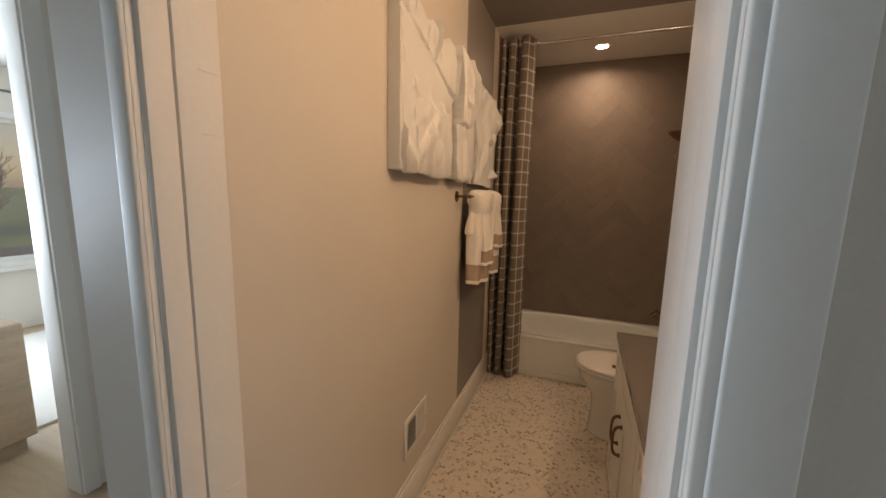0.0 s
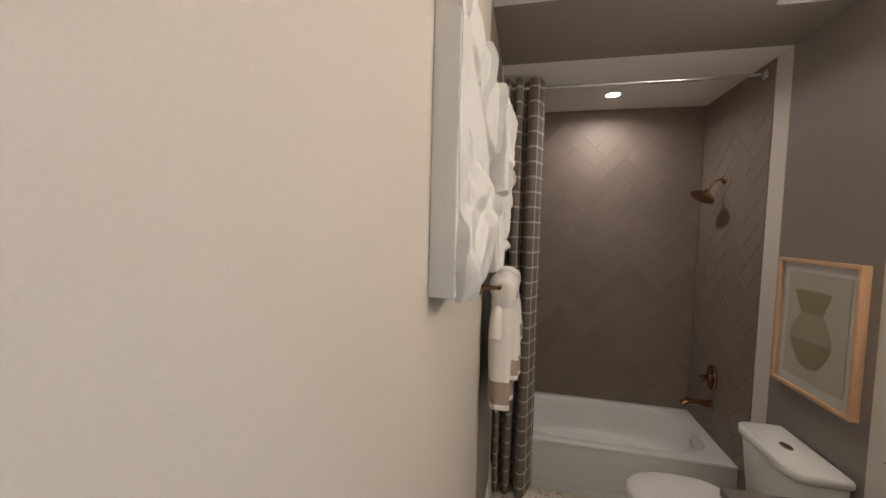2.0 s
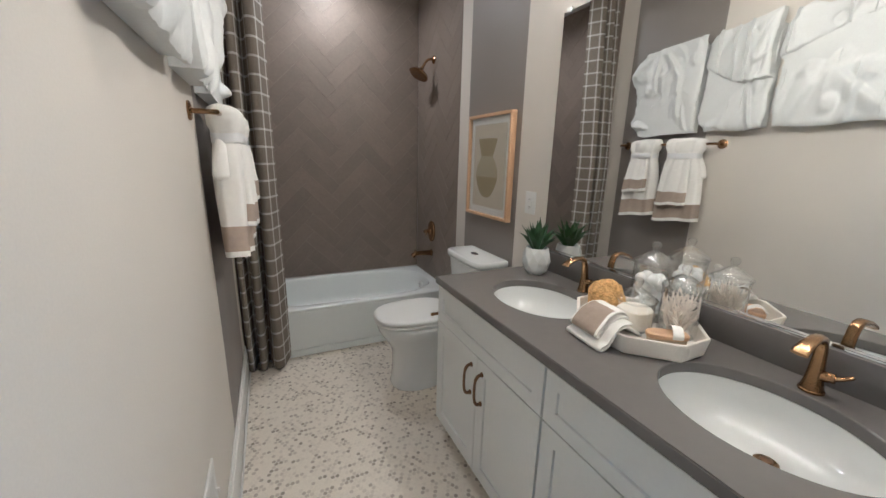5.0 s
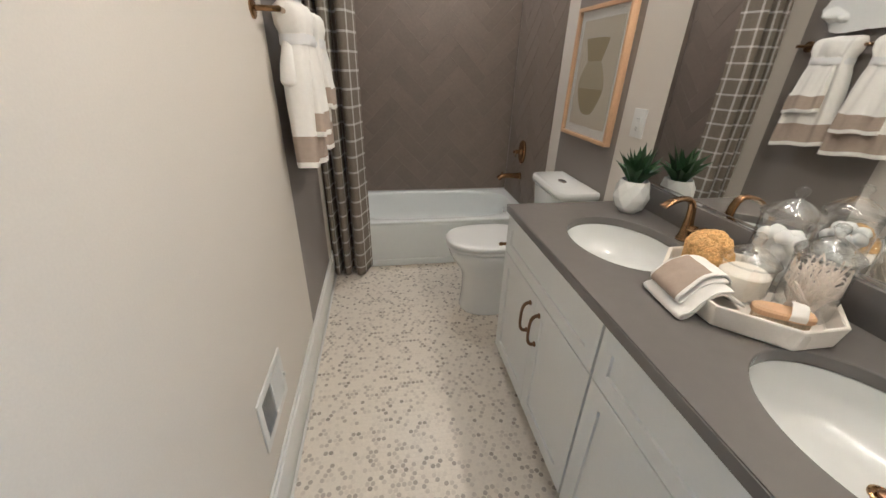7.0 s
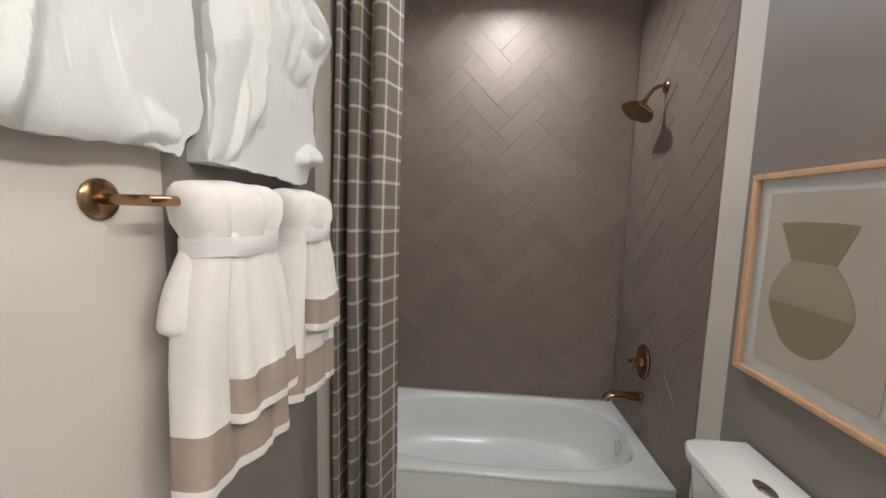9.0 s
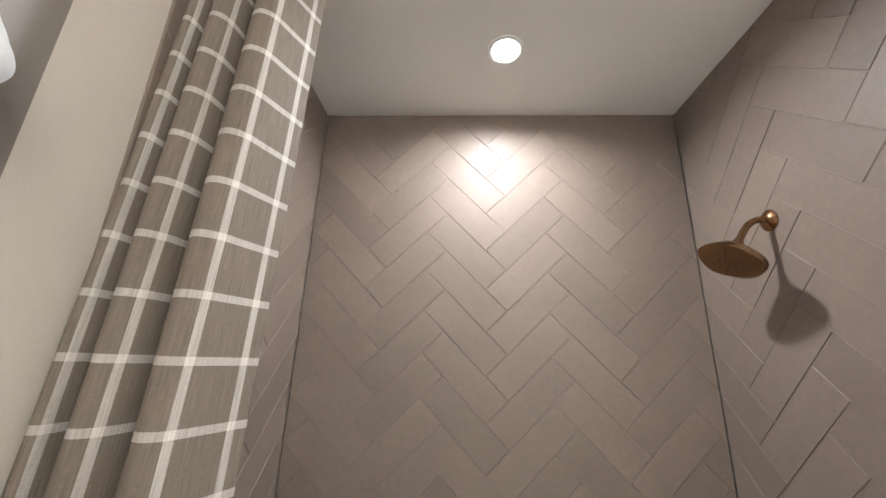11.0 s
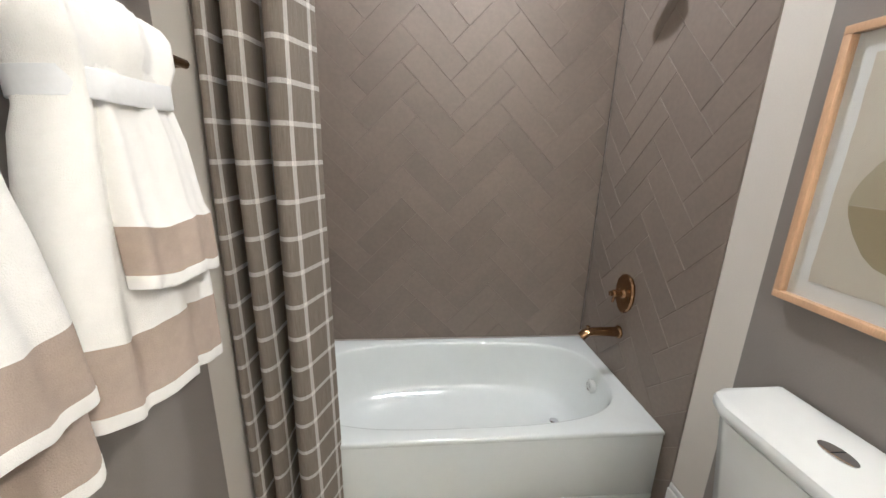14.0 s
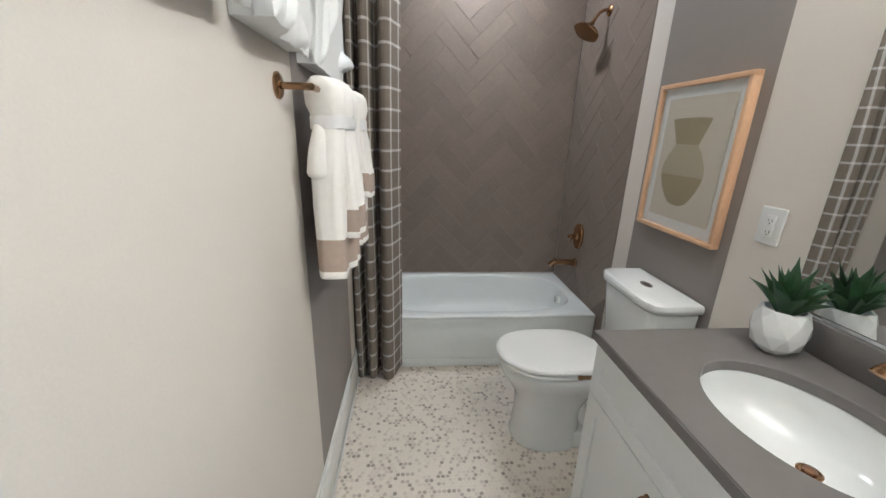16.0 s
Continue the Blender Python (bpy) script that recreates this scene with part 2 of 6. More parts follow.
PENNY, PLAID = floor_tile_material(), curtain_material()
FGROUT = mat("cream_floor_grout", (0.75, 0.69, 0.60), 0.8, vary=0.05, scale=3, fine=300, bump=0.05)


# ---- mesh helpers ----
def finish(name, bm, materials, smooth=True, angle=35):
    bmesh.ops.recalc_face_normals(bm, faces=bm.faces)
    me = bpy.data.meshes.new(name)
    bm.to_mesh(me)
    bm.free()
    for m in materials if isinstance(materials, (list, tuple)) else [materials]:
        me.materials.append(m)
    if smooth:
        me.shade_smooth()
        me.set_sharp_from_angle(angle=radians(angle))
    return new(name, me)


def part(name, bm, material, parent, label="", smooth=True, angle=35):
    ob = finish(name, bm, material, smooth, angle)
    ob.parent = parent
    if label:
        tagged(ob, label)
    return ob


def thing(name, base, label, category, group="", kind=""):
    ob = new(name)
    ob.empty_display_size = 0.05
    ob.location = base
    return tagged(ob, label, category, group, kind)


def solid(name, bm, material, label, category, group="", kind="", smooth=True):
    return tagged(finish(name, bm, material, smooth), label, category, group, kind)


def box(bm, lo, hi, bevel=0.0, seg=2, mi=0):
    lo, hi = Vector(lo), Vector(hi)
    r = bmesh.ops.create_cube(bm, size=1, matrix=Matrix.Translation((lo + hi) / 2) @ Matrix.Diagonal((*(hi - lo), 1)))
    fs = {f for v in r["verts"] for f in v.link_faces}
    if bevel:
        es = {e for f in fs for e in f.edges}
        g = bmesh.ops.bevel(bm, geom=list(es), offset=bevel, segments=seg, profile=0.5, affect="EDGES")
        fs |= set(g["faces"])
    for f in fs:
        if f.is_valid:
            f.material_index = mi
    return bm


def B(lo, hi, bevel=0.0, seg=2):
    return box(bmesh.new(), lo, hi, bevel, seg)


def loft(bm, loops, cap0=True, cap1=True, mi=None, closed=True):
    rows = [[bm.verts.new(p) for p in lp] for lp in loops]
    k = len(rows[0])
    for j in range(len(rows) - 1):
        for i in range(k if closed else k - 1):
            f = bm.faces.new((rows[j][i], rows[j][(i + 1) % k], rows[j + 1][(i + 1) % k], rows[j + 1][i]))
            if mi:
                f.material_index = mi[j]
    if cap0:
        bm.faces.new(rows[0][::-1])
    if cap1:
        bm.faces.new(rows[-1])
    return bm


def lathe(bm, prof, c=(0, 0, 0), seg=28, axis="z", cap0=True, cap1=True):
    c = Vector(c)
    loops = []
    for r, h in prof:
        lp = []
        for i in range(seg):
            a = 2 * math.pi * i / seg
            u, v = r * math.cos(a), r * math.sin(a)
            lp.append(c + Vector({"z": (u, v, h), "x": (h, u, v), "y": (v, h, u)}[axis]))
        loops.append(lp)
    return loft(bm, loops, cap0, cap1)


def sweep(bm, pts, radii, seg=12, flat=1.0):
    pts = [Vector(p) for p in pts]
    if not isinstance(radii, (list, tuple)):
        radii = [radii] * len(pts)
    loops, up = [], None
    for i, p in enumerate(pts):
        d = (pts[min(i + 1, len(pts) - 1)] - pts[max(i - 1, 0)]).normalized()
        if up is None:
            up = Vector((0, 0, 1)) if abs(d.z) < 0.9 else Vector((0, 1, 0))
        s = d.cross(up).normalized()
        up = s.cross(d).normalized()
        loops.append([p + s * (radii[i] * math.cos(2 * math.pi * k / seg)) + up * (radii[i] * flat * math.sin(2 * math.pi * k / seg)) for k in range(seg)])
    return loft(bm, loops)


def curve_pts(pts, n=8):
    """Smooth line through points."""
    pts = [Vector(p) for p in pts]
    out = []
    for i in range(len(pts) - 1):
        p0, p1, p2, p3 = pts[max(i - 1, 0)], pts[i], pts[i + 1], pts[min(i + 2, len(pts) - 1)]
        for k in range(n):
            t = k / n
            out.append(0.5 * (2 * p1 + (p2 - p0) * t + (2 * p0 - 5 * p1 + 4 * p2 - p3) * t * t + (3 * p1 - p0 - 3 * p2 + p3) * t ** 3))
    out.append(pts[-1])
    return out


def oval(cx, cy, a, b, z, n=64, power=2.0):
    """A superellipse, level at z."""
    out = []
    for i in range(n):
        t = 2 * math.pi * i / n
        c, s = math.cos(t), math.sin(t)
        out.append((cx + a * math.copysign(abs(c) ** (2 / power), c), cy + b * math.copysign(abs(s) ** (2 / power), s), z))
    return out


def ring_slab(bm, x0, x1, y0, y1, cx, cy, a, b, z0, z1, power=2.0, n=64, walls=True):
    """A slab with an oval hole."""
    ang = sorted([2 * math.pi * i / n for i in range(n)] + [math.atan2(y - cy, x - cx) % (2 * math.pi) for x in (x0, x1) for y in (y0, y1)])
    inner, outer = [], []
    for t in ang:
        c, s = math.cos(t), math.sin(t)
        r = (abs(c / a) ** power + abs(s / b) ** power) ** (-1 / power)
        inner.append((cx + r * c, cy + r * s))
        k = min([(x1 - cx) / c if c > 1e-9 else 1e9, (x0 - cx) / c if c < -1e-9 else 1e9, (y1 - cy) / s if s > 1e-9 else 1e9, (y0 - cy) / s if s < -1e-9 else 1e9])
        outer.append((cx + k * c, cy + k * s))
    e = 0.003
    loops = [[(*p, z0) for p in outer], [(*p, z1) for p in outer], [(cx + (p[0] - cx) * 1.012, cy + (p[1] - cy) * 1.012, z1) for p in inner], [(*p, z1 - e) for p in inner], [(*p, z0) for p in inner]]
    loft(bm, loops if walls else loops[1:4], False, False)
    return inner


def wall_mesh(name, lo, hi, cuts, mats, axis):
    """A wall as one block, its paint changing at the cuts along an axis."""
    bm = B(lo, hi)
    for c in cuts:
        co, no = [0, 0, 0], [0, 0, 0]
        co[axis], no[axis] = c, 1
        bmesh.ops.bisect_plane(bm, geom=bm.verts[:] + bm.edges[:] + bm.faces[:], plane_co=co, plane_no=no)
    for f in bm.faces:
        v = f.calc_center_median()[axis]
        f.material_index = sum(v > c for c in cuts)
    ob = finish(name, bm, mats, smooth=False)
    return tagged(ob, kind="structure")


# ---- structure ----
wall_mesh("wall_west", (XL - 0.045, Y0, 0), (XL, Y1 + 0.1, CEIL), [BAND0, BAND1], [CREAM, TAUPE, CREAM], 1)
wall_mesh("wall_east", (XR, Y0, 0), (XR + 0.1, Y1 + 0.1, CEIL), [BAND0 + 0.085, BAND1 + 0.015], [CREAM, TAUPE, CREAM], 1)
wall_mesh("wall_north", (XL, Y1, 0), (XR, Y1 + 0.1, CEIL), [], [CREAM], 1)
wall_mesh("ceiling", (XL - 0.1, HALL_Y, CEIL), (XR + 0.1, Y1 + 0.1, CEIL + 0.1), [BAND0 + 0.085, BAND1 + 0.015], [CEILW, TAUPE, CEILW], 1)
# door wall with its opening
wall_mesh("wall_south_1", (XL - 0.045, HALL_Y, 0), (DOOR_L - 0.02, Y0 - 0.003, CEIL), [], [CREAM], 0)
wall_mesh("wall_south_2", (DOOR_R + 0.02, HALL_Y, 0), (XR + 1.2, Y0 - 0.003, CEIL), [], [CREAM], 0)
wall_mesh("wall_south_3", (DOOR_L - 0.02, HALL_Y, DOOR_H + 0.02), (DOOR_R + 0.02, Y0 - 0.003, CEIL), [], [CREAM], 0)
# floor slab of the bathroom under the mosaic, hall floor, hall and bedroom shell
floor = tagged(finish("floor", B((XL, Y0 - 0.06, -0.06), (XR, Y1, -0.0011)), FGROUT, smooth=False), "cream grout bed of a penny tile floor", "floor", kind="structure")
tagged(finish("floor_hall", B((-1.0, -3.0, -0.06), (2.0, Y0 - 0.06, -0.004)), HALLF, smooth=False), "oak plank floor of the hall", "floor", kind="structure")
wall_mesh("ceiling_hall", (-7.0, -3.0, 2.70), (2.0, HALL_Y, 2.80), [], [CEILW], 0)
wall_mesh("ceiling_bedroom", (-7.0, HALL_Y, 2.70), (BX1, 5.0, 2.80), [], [CEILW], 0)
wall_mesh("wall_hall_south", (-1.0, -3.1, 0), (2.0, -3.0, 2.7), [], [CREAM], 0)
wall_mesh("wall_hall_east", (0.62, -3.0, 0), (0.72, HALL_Y, 2.7), [], [CREAM], 0)
# bedroom door wall across a small lobby
wall_mesh("wall_bedroom_1", (BX0, BY1 + 0.02, 0), (BX1, 1.9, 2.7), [], [CREAM], 0)
wall_mesh("wall_bedroom_2", (BX0, -3.0, 0), (BX1, BY0 - 0.02, 2.7), [], [CREAM], 0)
wall_mesh("wall_bedroom_3", (BX0, BY0 - 0.02, BED_H + 0.02), (BX1, BY1 + 0.02, 2.7), [], [CREAM], 0)
wall_mesh("wall_lobby", (BX1, 1.8, 0), (XL - 0.045, 1.9, 2.7), [], [CREAM], 0)
wall_mesh("ceiling_lobby", (BX1, HALL_Y, 2.70), (XL - 0.046, 1.9, 2.80), [], [CEILW], 0)
tagged(finish("floor_lobby", B((BX0, -3.0, -0.06), (-1.0, 1.9, -0.004)), HALLF, smooth=False), "oak plank floor of the lobby", "floor", kind="structure")
tagged(finish("floor_threshold", B((-1.0, Y0 - 0.06, -0.06), (XL - 0.045, 1.9, -0.004)), HALLF, smooth=False), "oak plank floor of the lobby", "floor", kind="structure")
tagged(finish("floor_bedroom", B((-6.0, -3.0, -0.06), (BX0, 5.0, -0.004)), HALLF, smooth=False), "oak plank floor of the bedroom", "floor", kind="structure")
wall_mesh("wall_bedroom_4", (-6.0, 4.9, 0), (-1.5, 5.0, 2.7), [], [CREAM], 0)
wall_mesh("wall_bedroom_5", (-6.0, -3.1, 0), (-1.0, -3.0, 2.7), [], [CREAM], 0)
wall_mesh("wall_bedroom_6", (BX0, 1.9, 0), (BX1, 4.9, 2.7), [], [CREAM], 0)
# bedroom window wall
WX, WY0, WY1, WZ0, WZ1 = -5.6, -1.25, 2.32, 0.68, 2.25
for k, (lo, hi) in enumerate((((WX - 0.15, -3.0, 0), (WX, WY0, 2.7)), ((WX - 0.15, WY1, 0), (WX, 4.9, 2.7)), ((WX - 0.15, WY0, 0), (WX, WY1, WZ0)), ((WX - 0.15, WY0, WZ1), (WX, WY1, 2.7)))):
    wall_mesh(f"wall_window_{k + 1}", lo, hi, [], [CREAM], 0)


def window():
    w = thing("window_1", (WX, WY1, WZ0), "white sash window looking onto a lawn", "window", kind="structure")
    w.location = (0, 0, 0)
    bm = bmesh.new()
    for lo, hi in (((WX - 0.1, WY0, WZ0), (WX + 0.02, WY0 + 0.06, WZ1)), ((WX - 0.1, WY1 - 0.06, WZ0), (WX + 0.02, WY1, WZ1)), ((WX - 0.1, WY0 + 0.06, WZ1 - 0.06), (WX + 0.02, WY1 - 0.06, WZ1)), ((WX - 0.1, WY0 + 0.06, WZ0), (WX + 0.02, WY1 - 0.06, WZ0 + 0.06))):
        box(bm, lo, hi, 0.005)
    part("window_frame", bm, WHITE, w)
    ym = (WY0 + WY1) / 2
    part("mullion", B((WX - 0.09, ym - 0.03, WZ0 + 0.06), (WX, ym + 0.03, WZ1 - 0.06), 0.004), WHITE, w)
    bm = bmesh.new()
    for a, b in ((WY0 + 0.06, ym - 0.03), (ym + 0.03, WY1 - 0.06)):
        for z0, z1 in ((WZ0 + 0.06, WZ0 + 0.10), (WZ1 - 0.10, WZ1 - 0.06)):
            box(bm, (WX - 0.08, a, z0), (WX - 0.03, b, z1), 0.004)
        for y in (a, b - 0.04):
            box(bm, (WX - 0.08, y, WZ0 + 0.10), (WX - 0.03, y + 0.04, WZ1 - 0.10), 0.004)
    part("sash", bm, WHITE, w)
    for a, b in ((WY0 + 0.10, ym - 0.07), (ym + 0.07, WY1 - 0.10)):
        p = part("pane", B((WX - 0.058, a, WZ0 + 0.10), (WX - 0.054, b, WZ1 - 0.10)), GLASS, w)
        p.visible_shadow = False
    part("window_sill", B((WX - 0.02, WY0 - 0.05, WZ0 - 0.04), (WX + 0.06, WY1 + 0.05, WZ0), 0.006), WHITE, w)


window()
day = new("window_daylight", bpy.data.lights.new("window_daylight", "AREA"))
day.data.shape, day.data.size, day.data.size_y, day.data.energy, day.data.color = "RECTANGLE", 2.6, WZ1 - WZ0 - 0.1, 500, (0.39, 0.67, 1.0)
day.matrix_world = look((WX + 0.03, 0.1, (WZ0 + WZ1) / 2), (0, 0.1, (WZ0 + WZ1) / 2 - 0.4))


# door frames
def jamb():
    d = thing("door_1", (0, 0, 0), "white painted door frame with no door leaf", "door frame", kind="structure")
    for s, x in ((1, DOOR_L), (-1, DOOR_R)):
        side = lambda a, b: (min(x - s * a, x - s * b), max(x - s * a, x - s * b))
        x0, x1 = side(0.012, 0.03)
        part("back_jamb", B((x0, HALL_Y - 0.001, 0), (x1, Y0 + 0.001, DOOR_H)), WHITE, d)
        for nm, a, ya, yb in (("jamb_edge", 0.005, HALL_Y - 0.002, 0.3215), ("door_stop", -0.001, 0.3265, 0.3655), ("jamb", 0.0, 0.3705, Y0 + 0.002)):
            if s < 0 and nm != "jamb_edge":
                ya -= 0.005
            x0, x1 = side(a, 0.0125)
            part(nm, B((x0, ya, 0), (x1, yb, DOOR_H), 0.0015), WHITE, d)
        # hall and bathroom casings with a stepped face
        for face, sg in ((HALL_Y, -1), (Y0, 1)):
            bm = bmesh.new()
            for a, b, t in (((0.006, 0.042, 0.009),) if s > 0 else ((0.006, 0.030, 0.010), (0.018, 0.075, 0.013))):
                xa, xb = side(a, b)
                ya, yb = sorted((face, face + sg * t))
                if sg > 0:
                    ya -= 0.003
                box(bm, (xa, ya, 0), (xb, yb, DOOR_H + a), 0.0035, 3)
            if sg < 0 or s > 0:
                part("casing", bm, WHITE, d)
            else:
                bm.free()
    part("head_jamb", B((DOOR_L, HALL_Y - 0.002, DOOR_H), (DOOR_R, Y0 + 0.002, DOOR_H + 0.02), 0.0015), WHITE, d)
    part("head_casing", B((DOOR_L - 0.068, HALL_Y - 0.018, DOOR_H + 0.075), (DOOR_R + 0.068, HALL_Y, DOOR_H + 0.145), 0.004), WHITE, d)
    # painted-over hinge mortise
    for z in (1.62, 0.9, 0.2):
        bm = bmesh.new()
        for dz in (0.0, 0.095):
            box(bm, (DOOR_L - 0.001, 0.405, z + dz), (DOOR_L + 0.0012, 0.436, z + dz + 0.0025), 0.0005)
        part("hinge_mortise", bm, WHITE, d)
    b = thing("door_2", (0, 0, 0), "white painted frame of the bedroom doorway", "door frame", kind="structure")
    part("jamb", B((BX0 - 0.002, BY1, 0), (BX1 + 0.002, BY1 + 0.02, BED_H), 0.0015), WHITE, b)
    part("jamb", B((BX0 - 0.002, BY0 - 0.02, 0), (BX1 + 0.002, BY0, BED_H), 0.0015), WHITE, b)
    part("head_jamb", B((BX0 - 0.002, BY0, BED_H), (BX1 + 0.002, BY1, BED_H + 0.02), 0.0015), WHITE, b)
    part("casing", B((BX1, BY1 + 0.008, 0), (BX1 + 0.018, BY1 + 0.075, BED_H), 0.004), WHITE, b)
    part("casing", B((BX1, BY0 - 0.08, 0), (BX1 + 0.018, BY0 - 0.008, BED_H), 0.004), WHITE, b)


jamb()


def baseboard(name, lo, hi, axis, out):
    """A board with a stepped top and a shoe strip."""
    bm = bmesh.new()
    lo, hi = list(lo), list(hi)
    box(bm, lo + [0], hi + [0.165], 0.002)
    l2, h2 = lo[:], hi[:]
    if out > 0:
        h2[axis] -= 0.006
    else:
        l2[axis] += 0.006
    box(bm, l2 + [0.1655], h2 + [0.19], 0.004, 3)
    s1, s2 = lo[:], hi[:]
    if out > 0:
        s1[axis], s2[axis] = hi[axis] + 0.0003, hi[axis] + 0.009
    else:
        s1[axis], s2[axis] = lo[axis] - 0.009, lo[axis] - 0.0003
    box(bm, s1 + [0], s2 + [0.02], 0.006, 3)
    tagged(finish(name, bm, WHITE), "white painted baseboard with a stepped top", "baseboard", kind="structure")


baseboard("baseboard_west", (XL, Y0, ), (XL + 0.014, TILE0 - 0.002), 0, 1)
baseboard("baseboard_east", (XR - 0.014, 2.035), (XR, TILE0 - 0.002), 0, -1)


# ---- bathtub ----
def bathtub():
    t = thing("bathtub", (0, 3.43, 0), "white acrylic alcove bathtub with a plain apron", "bathtub")
    t.location = (0, 0, 0)
    x0, x1, y0, y1 = -TX + 0.002, TX - 0.002, TUBY, TY - 0.004
    cx, cy, a, b, pw = 0.0, 3.44, 0.675, 0.315, 3.2
    bm = bmesh.new()
    ang = sorted([2 * math.pi * i / 96 for i in range(96)] + [math.atan2(y - cy, x - cx) % (2 * math.pi) for x in (x0, x1) for y in (y0, y1)])

    def lp(fa, fb, z, ex=pw, dx=0.0, dy=0.0):
        out = []
        for th in ang:
            c, s = math.cos(th), math.sin(th)
            r = (abs(c / fa) ** ex + abs(s / fb) ** ex) ** (-1 / ex)
            out.append((cx + dx + r * c, cy + dy + r * s, z))
        return out

    def rect(z, inset=0.0):
        out = []
        for th in ang:
            c, s = math.cos(th), math.sin(th)
            k = min([(x1 - inset - cx) / c if c > 1e-9 else 1e9, (x0 + inset - cx) / c if c < -1e-9 else 1e9, (y1 - inset - cy) / s if s > 1e-9 else 1e9, (y0 + inset - cy) / s if s < -1e-9 else 1e9])
            out.append((cx + k * c, cy + k * s, z))
        return out

    loops = [rect(TUBZ - 0.026, 0.006), rect(TUBZ - 0.020), rect(TUBZ - 0.008), rect(TUBZ - 0.002, 0.003), rect(TUBZ, 0.010),
             lp(a + 0.012, b + 0.012, TUBZ), lp(a + 0.004, b + 0.004, TUBZ - 0.003), lp(a, b, TUBZ - 0.010), lp(a - 0.006, b - 0.006, TUBZ - 0.03), lp(a - 0.02, b - 0.018, TUBZ - 0.09),
             lp(a - 0.05, b - 0.035, TUBZ - 0.17, 3.0), lp(a - 0.08, b - 0.05, TUBZ - 0.225, 3.0), lp(a - 0.11, b - 0.07, TUBZ - 0.25, 3.0), lp(a - 0.17, b - 0.12, TUBZ - 0.262, 2.8), lp(a - 0.4, b - 0.22, TUBZ - 0.268, 2.5)]
    loft(bm, loops, False, True)
    part("basin", bm, ACRYL, t, "glossy white basin", angle=50)
    bm = bmesh.new()
    box(bm, (x0, y0 + 0.002, 0.053), (x1, y0 + 0.05, TUBZ - 0.021), 0.003, 2)
    part("apron", bm, ACRYL, t)
    part("apron_foot", B((x0, y0 - 0.001, 0.0), (x1, y0 + 0.05, 0.052), 0.004, 3), ACRYL, t)
    bm = bmesh.new()
    lathe(bm, [(0.030, 0.012), (0.034, 0.006), (0.034, -0.004), (0.028, -0.012), (0.012, -0.014)], (0.652, 3.455, 0.272), 28, "x")
    ov = part("overflow_plate", bm, PORC, t, "white round overflow plate")
    bm = bmesh.new()
    lathe(bm, [(0.019, -0.018), (0.017, -0.013), (0.010, -0.0125), (0.009, -0.0165)], (0.652, 3.455, 0.272), 24, "x", False, False)
    part("trim_ring", bm, CHROME, ov)
    bm = bmesh.new()
    lathe(bm, [(0.03, 0.0), (0.03, 0.004), (0.018, 0.006)], (0.48, 3.44, TUBZ - 0.268), 24)
    part("drain", bm, CHROME, t)


bathtub()


